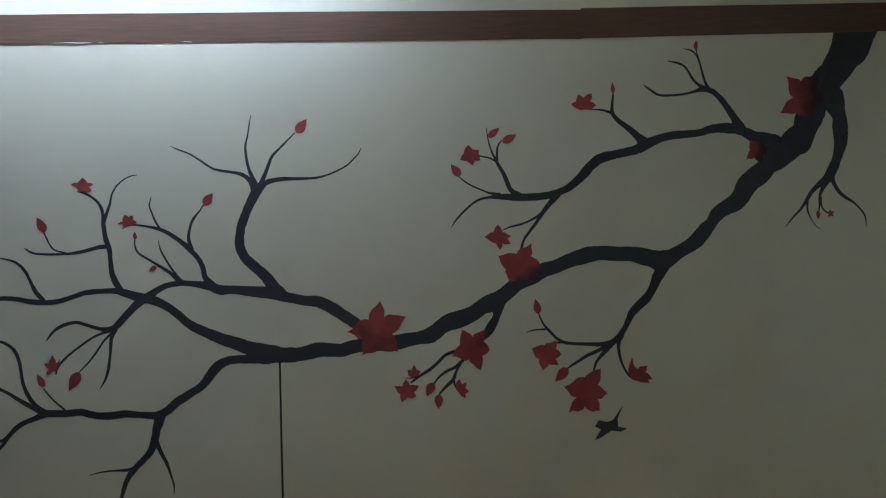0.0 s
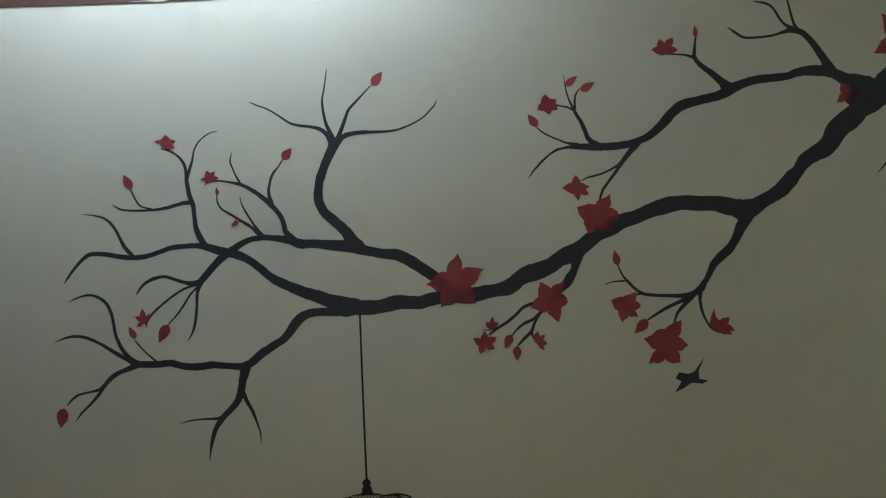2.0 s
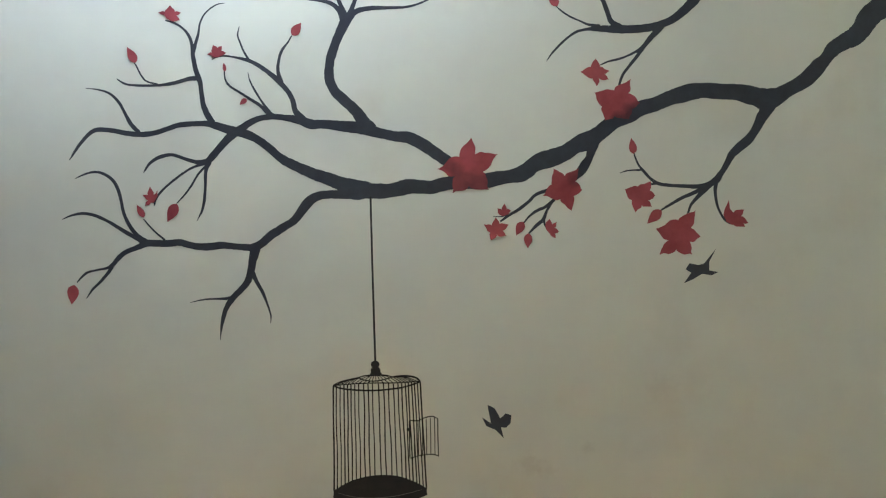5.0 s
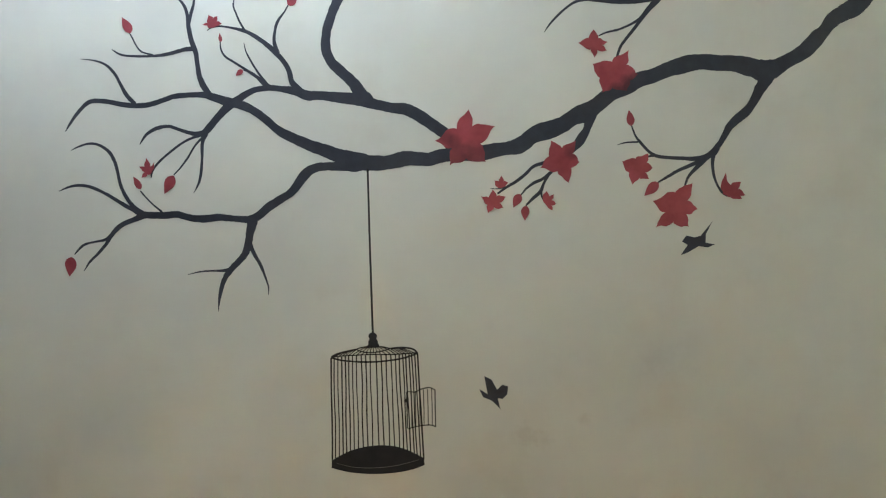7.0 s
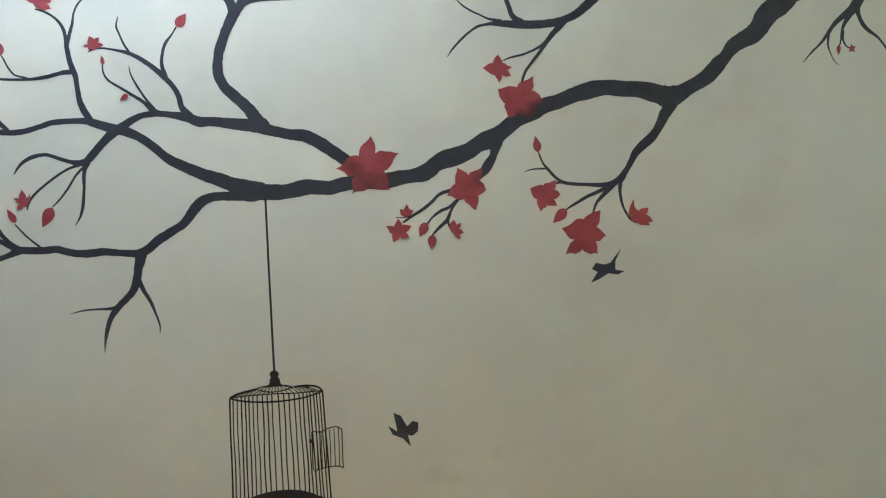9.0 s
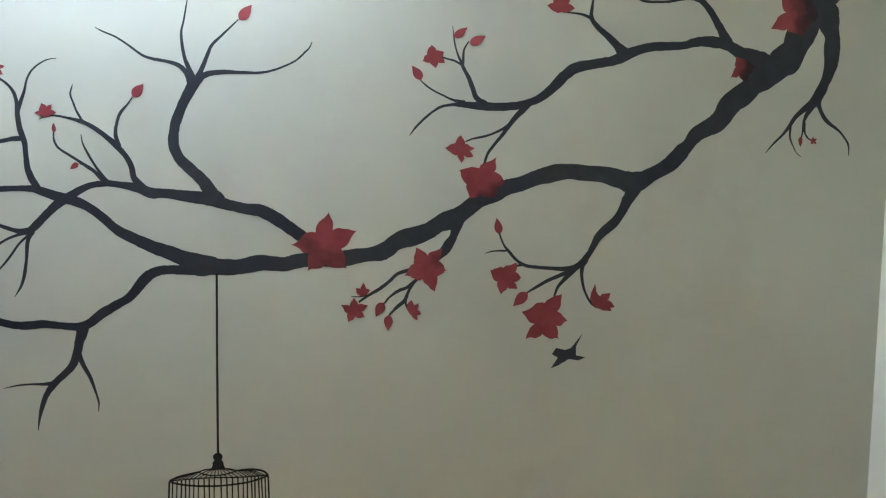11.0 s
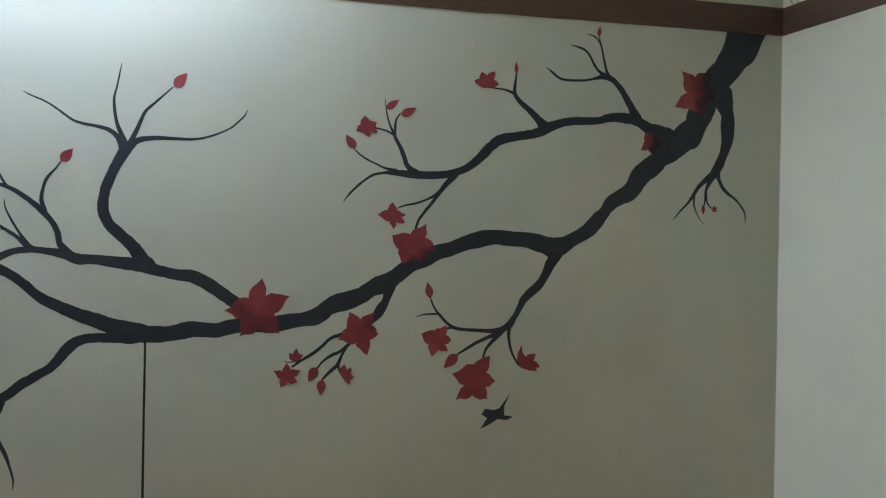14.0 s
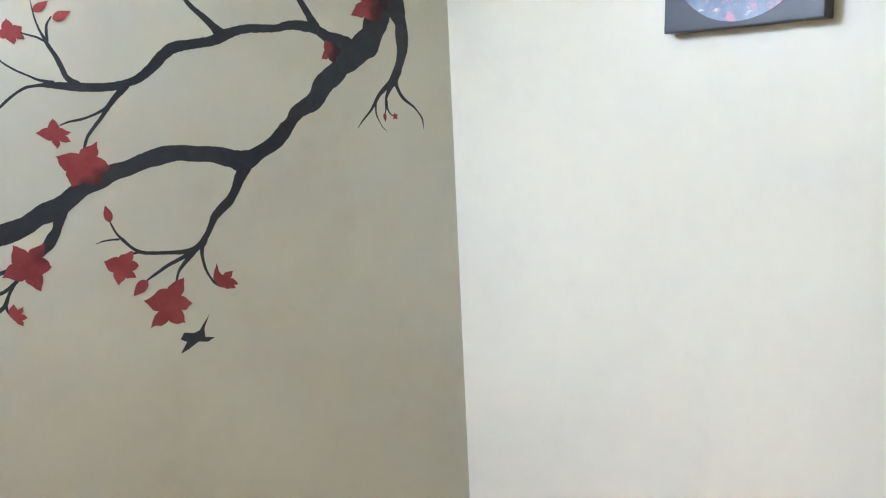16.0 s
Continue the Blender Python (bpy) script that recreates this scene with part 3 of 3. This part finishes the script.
stroke("twig", [(-0.759, 1.188, 5.9), (-0.783, 1.212, 4.4), (-0.799, 1.232, 4.4), (-0.810, 1.248, 2.9)])
stroke("twig", [(-0.593, 1.027, 10.4), (-0.618, 1.024, 7.4), (-0.648, 1.025, 5.2), (-0.677, 1.024, 4.4), (-0.711, 1.018, 1.5)])
stroke("twig", [(-0.543, 1.103, 13.3), (-0.531, 1.066, 10.4), (-0.517, 1.034, 8.9), (-0.507, 1.000, 6.0), (-0.501, 0.973, 4.5), (-0.503, 0.950, 1.5)])
stroke("twig", [(0.395, 1.690, 10.3), (0.362, 1.696, 5.9), (0.340, 1.706, 4.4), (0.318, 1.716, 4.4), (0.296, 1.730, 4.3), (0.281, 1.744, 2.2)])
stroke("twig", [(0.449, 1.683, 20.8), (0.422, 1.701, 13.3), (0.412, 1.725, 11.8), (0.403, 1.748, 10.3), (0.391, 1.770, 8.8), (0.383, 1.787, 7.3), (0.374, 1.808, 5.1), (0.367, 1.834, 3.7), (0.362, 1.874, 1.5)])
stroke("twig", [(0.388, 1.780, 7.3), (0.389, 1.809, 5.9), (0.393, 1.823, 4.4), (0.403, 1.838, 2.9)])
stroke("twig", [(0.385, 1.781, 5.9), (0.368, 1.790, 5.1), (0.353, 1.794, 4.4), (0.334, 1.799, 3.6)])
stroke("twig", [(0.823, 1.807, 12.7), (0.801, 1.819, 28.5), (0.780, 1.837, 20.5), (0.755, 1.860, 15.7), (0.730, 1.880, 14.0), (0.715, 1.901, 10.9), (0.716, 1.928, 7.8), (0.720, 1.954, 4.7)])
stroke("twig", [(0.717, 1.900, 9.3), (0.689, 1.909, 6.2), (0.665, 1.912, 4.6), (0.640, 1.914, 3.1)])
stroke("twig", [(0.989, 1.959, 13.0), (0.963, 1.973, 8.1), (0.948, 1.991, 7.3), (0.937, 2.010, 6.5), (0.925, 2.025, 6.4), (0.908, 2.033, 6.4), (0.878, 2.040, 1.6)])
stroke("twig", [(0.998, 1.955, 11.4), (0.986, 1.975, 8.1), (0.978, 2.005, 6.5), (0.971, 2.036, 5.7), (0.962, 2.055, 4.9), (0.949, 2.067, 4.8), (0.925, 2.073, 1.6)])
stroke("twig", [(0.969, 2.045, 4.9), (0.965, 2.057, 4.1), (0.963, 2.072, 3.2)])
stroke("twig", [(1.271, 1.639, 6.9), (1.270, 1.607, 5.2), (1.280, 1.583, 3.4), (1.291, 1.565, 2.6), (1.305, 1.554, 1.7)])
stroke("twig", [(1.341, 1.702, 22.6), (1.320, 1.672, 13.8), (1.309, 1.648, 8.6), (1.306, 1.620, 5.2), (1.303, 1.604, 3.5)])
stroke("twig", [(1.311, 1.646, 6.9), (1.312, 1.620, 5.2), (1.322, 1.604, 4.3), (1.335, 1.596, 3.5)])
stroke("twig", [(1.346, 1.717, 27.8), (1.351, 1.686, 13.9), (1.367, 1.657, 10.5), (1.386, 1.640, 8.7), (1.409, 1.625, 7.0), (1.428, 1.606, 5.3), (1.442, 1.585, 5.3), (1.445, 1.555, 1.8)])
stroke("twig", [(0.560, 1.689, 9.1), (0.540, 1.672, 15.1), (0.521, 1.655, 12.1), (0.502, 1.634, 9.0), (0.476, 1.619, 6.0), (0.446, 1.608, 6.0), (0.416, 1.602, 4.4), (0.394, 1.594, 2.9)])
stroke("twig", [(0.553, 1.686, 7.6), (0.534, 1.667, 12.1), (0.508, 1.637, 10.5), (0.487, 1.610, 9.0), (0.466, 1.585, 7.5), (0.450, 1.563, 7.5), (0.440, 1.533, 6.0)])
stroke("twig", [(0.259, 1.277, 10.1), (0.223, 1.267, 8.6), (0.202, 1.249, 8.6), (0.178, 1.231, 8.6), (0.152, 1.216, 7.1), (0.124, 1.198, 5.6)])
stroke("twig", [(0.148, 1.215, 4.3), (0.124, 1.211, 2.8), (0.105, 1.213, 1.4)])
stroke("twig", [(0.272, 1.252, 8.7), (0.245, 1.232, 8.7), (0.223, 1.223, 8.6), (0.202, 1.209, 5.7), (0.187, 1.192, 4.3)])
stroke("twig", [(0.264, 1.248, 8.7), (0.249, 1.222, 7.2), (0.238, 1.198, 10.1), (0.217, 1.180, 8.6), (0.199, 1.162, 4.3)])
stroke("twig", [(0.240, 1.202, 7.2), (0.243, 1.183, 4.3), (0.253, 1.166, 2.9)])
stroke("twig", [(0.501, 1.318, 6.0), (0.481, 1.319, 4.5), (0.463, 1.318, 3.8), (0.444, 1.313, 1.5)])
stroke("twig", [(0.549, 1.280, 6.1), (0.533, 1.280, 6.1), (0.515, 1.276, 4.5)])
stroke("twig", [(0.691, 1.272, 15.6), (0.655, 1.256, 10.9), (0.615, 1.241, 9.3), (0.584, 1.225, 7.7), (0.555, 1.209, 4.6)])
stroke("twig", [(0.685, 1.269, 15.6), (0.655, 1.241, 10.9), (0.636, 1.219, 7.8), (0.626, 1.189, 4.6)])
stroke("twig", [(0.704, 1.287, 14.1), (0.701, 1.255, 9.4), (0.705, 1.225, 7.8), (0.714, 1.199, 6.3), (0.729, 1.175, 6.3), (0.745, 1.162, 3.2)])

flower([(0.054, 1.421), (0.063, 1.381), (0.120, 1.376), (0.083, 1.332), (0.095, 1.285), (0.045, 1.292), (0.001, 1.281), (0.006, 1.322), (-0.035, 1.345), (0.019, 1.378)], [(0.023, 1.299, 0.044, 0.42), (0.072, 1.299, 0.048, 0.42), (-0.004, 1.351, 0.022, 0.30), (0.014, 1.336, 0.026, 0.35)])
flower([(-0.719, 1.765), (-0.702, 1.765), (-0.685, 1.780), (-0.677, 1.765), (-0.661, 1.763), (-0.674, 1.755), (-0.666, 1.744), (-0.685, 1.742), (-0.699, 1.749), (-0.704, 1.758)])
flower([(-0.607, 1.658), (-0.594, 1.662), (-0.590, 1.681), (-0.579, 1.673), (-0.567, 1.678), (-0.571, 1.665), (-0.559, 1.661), (-0.573, 1.652), (-0.593, 1.650), (-0.596, 1.656)])
flower([(-0.784, 1.332), (-0.777, 1.311), (-0.766, 1.321), (-0.772, 1.299), (-0.779, 1.289), (-0.786, 1.289), (-0.803, 1.280), (-0.793, 1.296), (-0.805, 1.311), (-0.792, 1.309)])
flower([(0.381, 1.610), (0.394, 1.589), (0.416, 1.577), (0.404, 1.571), (0.414, 1.556), (0.391, 1.560), (0.384, 1.541), (0.372, 1.561), (0.342, 1.577), (0.367, 1.590)])
flower([(0.379, 1.523), (0.428, 1.530), (0.472, 1.553), (0.469, 1.522), (0.495, 1.493), (0.479, 1.478), (0.467, 1.452), (0.431, 1.461), (0.406, 1.452), (0.395, 1.488)], [(0.479, 1.465, 0.037, 0.75), (0.440, 1.452, 0.027, 0.60), (0.497, 1.487, 0.022, 0.50)])
flower([(0.270, 1.330), (0.298, 1.312), (0.333, 1.329), (0.326, 1.297), (0.344, 1.273), (0.322, 1.256), (0.314, 1.220), (0.285, 1.250), (0.240, 1.263), (0.261, 1.292)], [(0.330, 1.303, 0.029, 0.40)])
flower([(0.310, 1.828), (0.322, 1.814), (0.341, 1.811), (0.335, 1.798), (0.343, 1.785), (0.325, 1.786), (0.321, 1.773), (0.305, 1.785), (0.287, 1.788), (0.297, 1.805)])
flower([(0.600, 1.928), (0.613, 1.934), (0.622, 1.954), (0.636, 1.945), (0.660, 1.957), (0.655, 1.934), (0.670, 1.924), (0.649, 1.913), (0.626, 1.911), (0.611, 1.917)])
flower([(0.256, 1.199), (0.262, 1.183), (0.275, 1.189), (0.269, 1.174), (0.281, 1.163), (0.268, 1.159), (0.272, 1.145), (0.255, 1.158), (0.246, 1.172), (0.243, 1.186)])
flower([(0.136, 1.245), (0.142, 1.232), (0.152, 1.226), (0.141, 1.214), (0.130, 1.213), (0.121, 1.216), (0.117, 1.234), (0.128, 1.230)])
flower([(0.110, 1.209), (0.122, 1.193), (0.146, 1.188), (0.130, 1.173), (0.139, 1.158), (0.115, 1.163), (0.098, 1.147), (0.095, 1.170), (0.081, 1.193), (0.101, 1.189)])
flower([(0.458, 1.268), (0.493, 1.276), (0.527, 1.286), (0.526, 1.264), (0.540, 1.248), (0.521, 1.237), (0.529, 1.220), (0.502, 1.222), (0.485, 1.207), (0.474, 1.238)])
flower([(0.647, 1.202), (0.638, 1.157), (0.663, 1.132), (0.634, 1.117), (0.639, 1.084), (0.598, 1.096), (0.553, 1.089), (0.573, 1.126), (0.544, 1.159), (0.602, 1.183)])
flower([(0.739, 1.225), (0.751, 1.196), (0.780, 1.200), (0.774, 1.183), (0.793, 1.164), (0.778, 1.163), (0.785, 1.153), (0.752, 1.158), (0.734, 1.169), (0.724, 1.186)])
flower([(1.227, 1.986), (1.267, 1.977), (1.320, 1.992), (1.315, 1.954), (1.335, 1.920), (1.311, 1.898), (1.295, 1.870), (1.246, 1.882), (1.202, 1.888), (1.241, 1.926)], [(1.348, 1.945, 0.105, 0.92), (1.317, 1.872, 0.062, 0.70), (1.329, 1.990, 0.050, 0.75)])
flower([(1.108, 1.812), (1.135, 1.805), (1.164, 1.788), (1.146, 1.768), (1.136, 1.747), (1.118, 1.764), (1.097, 1.760), (1.107, 1.785)], [(1.164, 1.783, 0.058, 0.92), (1.140, 1.748, 0.034, 0.75)])
flower([(1.336, 1.608), (1.342, 1.601), (1.350, 1.602), (1.344, 1.595), (1.348, 1.587), (1.339, 1.590), (1.331, 1.587), (1.333, 1.595), (1.327, 1.601), (1.335, 1.601)])

bud((-0.787, 1.645), (-0.801, 1.685), 0.0231)
bud((-0.144, 1.877), (-0.112, 1.909), 0.0250)
bud((-0.390, 1.698), (-0.363, 1.725), 0.0235)
bud((-0.566, 1.615), (-0.565, 1.637), 0.0095)
bud((-0.517, 1.544), (-0.537, 1.532), 0.0132)
bud((-0.720, 1.283), (-0.752, 1.239), 0.0278)
bud((-0.809, 1.252), (-0.821, 1.287), 0.0175)
bud((-1.009, 1.080), (-1.026, 1.029), 0.0306)
bud((0.284, 1.744), (0.264, 1.779), 0.0231)
bud((0.405, 1.832), (0.446, 1.849), 0.0221)
bud((0.366, 1.847), (0.401, 1.869), 0.0190)
bud((0.719, 1.954), (0.721, 1.986), 0.0117)
bud((0.961, 2.069), (0.967, 2.096), 0.0129)
bud((1.301, 1.607), (1.300, 1.580), 0.0121)
bud((0.185, 1.194), (0.163, 1.160), 0.0243)
bud((0.199, 1.162), (0.193, 1.122), 0.0229)
bud((0.481, 1.362), (0.477, 1.404), 0.0211)
bud((0.556, 1.208), (0.516, 1.177), 0.0290)

# The cage on its cord.
stroke("cord", [(-0.216, 1.280, 5.2), (-0.223, 1.050, 5.4), (-0.229, 0.820, 5.8)], cage, wobble=0.5)
FINIAL = [(0.012, 0.004), (0.007, 0.010), (0.002, 0.0115), (-0.003, 0.010), (-0.0055, 0.008), (-0.010, 0.011), (-0.014, 0.013), (-0.020, 0.0125), (-0.024, 0.015), (-0.032, 0.018)]
patch("finial", [(-0.229 + h, 0.818 + z) for z, h in FINIAL] + [(-0.230 - h, 0.818 + z) for z, h in FINIAL[::-1]], INK, cage, 0.00028)
TOP_LEFT = [(-0.348, 0.765), (-0.325, 0.775), (-0.301, 0.780), (-0.276, 0.784)]
TOP_RIGHT = [(-0.184, 0.781), (-0.161, 0.783), (-0.138, 0.781), (-0.119, 0.775), (-0.109, 0.764)]
CROWN = [(-0.277, 0.784), (-0.266, 0.778), (-0.247, 0.773), (-0.229, 0.772), (-0.207, 0.775), (-0.184, 0.781)]
MIDDLE = [(-0.348, 0.765), (-0.318, 0.7665), (-0.294, 0.767), (-0.263, 0.767), (-0.232, 0.7665), (-0.185, 0.764), (-0.146, 0.764), (-0.109, 0.765)]
FRONT = [(-0.348, 0.764), (-0.326, 0.756), (-0.295, 0.750), (-0.257, 0.746), (-0.218, 0.745), (-0.171, 0.748), (-0.139, 0.754), (-0.109, 0.763)]
ARC = [(-0.366, 0.457), (-0.313, 0.483), (-0.248, 0.495), (-0.184, 0.489), (-0.129, 0.464), (-0.106, 0.448)]
for name, curve, wide in (("top_ring", TOP_LEFT, 4.6), ("top_ring", TOP_RIGHT, 5.2), ("middle_ring", MIDDLE, 3.4), ("front_ring", FRONT, 4.8), ("crown_ring", CROWN, 3.4),
                          ("crown_ring", [(-0.277, 0.784), (-0.264, 0.788), (-0.246, 0.790)], 3.4), ("crown_ring", [(-0.213, 0.789), (-0.198, 0.786), (-0.184, 0.781)], 3.4)):
    stroke(name, [(*q, wide) for q in curve], cage)


def height(curve, x):
    return float(np.interp(x, [q[0] for q in curve], [q[1] for q in curve]))


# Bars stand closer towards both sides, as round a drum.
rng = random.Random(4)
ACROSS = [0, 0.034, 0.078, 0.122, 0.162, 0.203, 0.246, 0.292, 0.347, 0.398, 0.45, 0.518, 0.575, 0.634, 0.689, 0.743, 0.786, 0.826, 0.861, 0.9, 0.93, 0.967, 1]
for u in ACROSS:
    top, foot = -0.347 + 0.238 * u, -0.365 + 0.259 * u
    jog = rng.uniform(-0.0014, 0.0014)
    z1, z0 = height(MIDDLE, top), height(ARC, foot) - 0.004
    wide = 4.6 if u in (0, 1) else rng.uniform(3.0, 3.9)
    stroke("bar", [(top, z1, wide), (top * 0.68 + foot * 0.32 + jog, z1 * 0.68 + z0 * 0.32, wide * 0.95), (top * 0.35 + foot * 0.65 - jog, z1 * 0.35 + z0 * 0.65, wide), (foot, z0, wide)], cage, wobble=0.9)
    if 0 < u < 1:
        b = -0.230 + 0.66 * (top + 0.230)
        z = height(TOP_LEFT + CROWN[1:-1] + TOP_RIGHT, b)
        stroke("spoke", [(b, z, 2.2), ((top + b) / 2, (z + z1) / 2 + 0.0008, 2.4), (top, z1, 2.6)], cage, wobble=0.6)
for k in range(9):
    v = k / 8
    a, b = -0.269 + 0.078 * v, -0.246 + 0.032 * v
    z = height(CROWN, a)
    stroke("rib", [(b, 0.788, 2.0), ((a + b) / 2 + 0.002 * (v - 0.5), (0.788 + z) / 2 + 0.001, 2.2), (a, z, 2.4)], cage, wobble=0.6)
rim = catmull([(*q, 0) for q in ARC], 0.01)
low = catmull([(-0.104, 0.427, 0), (-0.140, 0.415, 0), (-0.189, 0.408, 0), (-0.253, 0.408, 0), (-0.317, 0.417, 0), (-0.369, 0.434, 0)], 0.01)
patch("tray", [q[:2] for q in rim + low], INK, cage, 0.00028)
stroke("tray_line", [(-0.355, 0.448, 0.8), (-0.308, 0.433, 1.4), (-0.252, 0.427, 1.6), (-0.188, 0.430, 1.5), (-0.119, 0.444, 0.8)], cage, GREY, 0.0005)

door = stroke("cage_door", [(-0.148, 0.541, 3.4), (-0.146, 0.600, 3.6), (-0.144, 0.652, 3.8)], cage, label="small open cage door, painted black")
for pts in ([(-0.144, 0.653, 3), (-0.121, 0.650, 3.4), (-0.105, 0.657, 3.4), (-0.081, 0.661, 3.4), (-0.065, 0.653, 3)], [(-0.148, 0.540, 3.4), (-0.118, 0.547, 3.4), (-0.086, 0.549, 3.2), (-0.068, 0.543, 3)], [(-0.065, 0.654, 3), (-0.067, 0.600, 3.2), (-0.068, 0.541, 3)]):
    stroke("door_rail", pts, door)
for i in range(6):
    x = -0.132 + 0.0115 * i
    stroke("door_bar", [(x, 0.652 + 0.007 * (i / 5), 2.4), (x - 0.001, 0.600, 2.6), (x - 0.003, 0.544 + 0.004 * (i / 5), 2.4)], door, wobble=0.7)
patch("hinge", [(-0.149 + 0.0045 * math.cos(a), 0.626 + 0.0055 * math.sin(a)) for a in np.linspace(0, 5.7, 9)], INK, cage, 0.00028)

# Bare plaster where the paint has chipped along the band's lower edge.
BARE = plain("bare_plaster", (0.80, 0.80, 0.77), 0.7)
for x, z, half, wide in ((-0.700, 2.1235, 0.052, 3.0), (-0.625, 2.1225, 0.008, 2.0), (-0.41, 2.1200, 0.013, 2.8)):
    chip = stroke("plaster_chip", [(x - half, z, 0.6), (x - 0.2 * half, z + 0.0006, wide * 0.6), (x + 0.5 * half, z - 0.0006, wide), (x + half, z, 1.0)], None, BARE, 0.0014)
    chip.parent = None
    chip.matrix_world = Matrix.Identity(4)
    tagged(chip, "chipped white plaster along the wooden band", "plaster chip", "chips along the band", "structure")

# Two painted birds near the cage and the blossoms, simplified to plain dark silhouettes.
patch("painted_bird", [(0.074, 0.686), (0.094, 0.675), (0.109, 0.644), (0.124, 0.658), (0.140, 0.652), (0.137, 0.628), (0.124, 0.616), (0.110, 0.618), (0.117, 0.585), (0.095, 0.611), (0.069, 0.624), (0.058, 0.650), (0.082, 0.632)], BLACK, None, 0.00028)
patch("painted_bird", [(0.624, 1.044), (0.635, 1.060), (0.659, 1.054), (0.675, 1.058), (0.706, 1.096), (0.689, 1.062), (0.689, 1.038), (0.715, 1.032), (0.696, 1.024), (0.670, 1.029), (0.643, 1.014), (0.621, 1.006), (0.640, 1.034)], BLACK, None, 0.00028)
for ob in [o for o in scene.objects if o.name.startswith("painted_bird")]:
    tagged(ob, "small plain black silhouette of a painted bird on the wall", "wall mural", "small painted silhouettes")

# ---- the framed disc on the side wall ----
art = tagged(new("framed_picture"), "square black frame round a blue and pink printed disc", "picture")
art.matrix_world = pose(SIDE, 1.073, 1.918, 2.4, 0, 0)
bpy.context.view_layer.update()


def on_side(bm):
    bm.transform(art.matrix_world)
    return bm


HALF, DEEP = 0.187, 0.038
bm = bmesh.new()
box(bm, (-DEEP, -HALF, -HALF), (0.002, HALF, HALF), 0.0025)
part("frame", on_side(bm), FRAME_BLACK, art)
bm = bmesh.new()
rod(bm, (-DEEP - 0.0010, 0, 0), (-DEEP + 0.004, 0, 0), 0.176, sides=96)
part("picture", on_side(bm), PRINT, art, "slate-blue printed disc with pink blossoms")
# ---- the tube lamp on the painted wall, over the band ----
LX, LY, LZ, HALFLEN = -0.54, WALL - 0.085, 2.55, 0.58
lamp = tagged(new("tube_lamp"), "lit white fluorescent tube lamp fixed to the wall over the band", "lamp")
lamp.location = (LX, WALL, LZ)
bpy.context.view_layer.update()
bm = bmesh.new()
box(bm, (LX - HALFLEN - 0.03, WALL - 0.048, LZ - 0.022), (LX + HALFLEN + 0.03, WALL, LZ + 0.022), 0.006)
part("batten", bm, LAMP_WHITE, lamp)
for s in (-1, 1):
    bm = bmesh.new()
    box(bm, (LX + s * (HALFLEN + 0.012) - 0.012, LY - 0.018, LZ - 0.018), (LX + s * (HALFLEN + 0.012) + 0.012, WALL - 0.046, LZ + 0.018), 0.004)
    part("socket", bm, LAMP_WHITE, lamp)
bm = bmesh.new()
rod(bm, (LX - HALFLEN, LY, LZ), (LX + HALFLEN, LY, LZ), 0.014, sides=20)
part("tube", bm, TUBE, lamp, "glowing cool white tube", smooth=True)
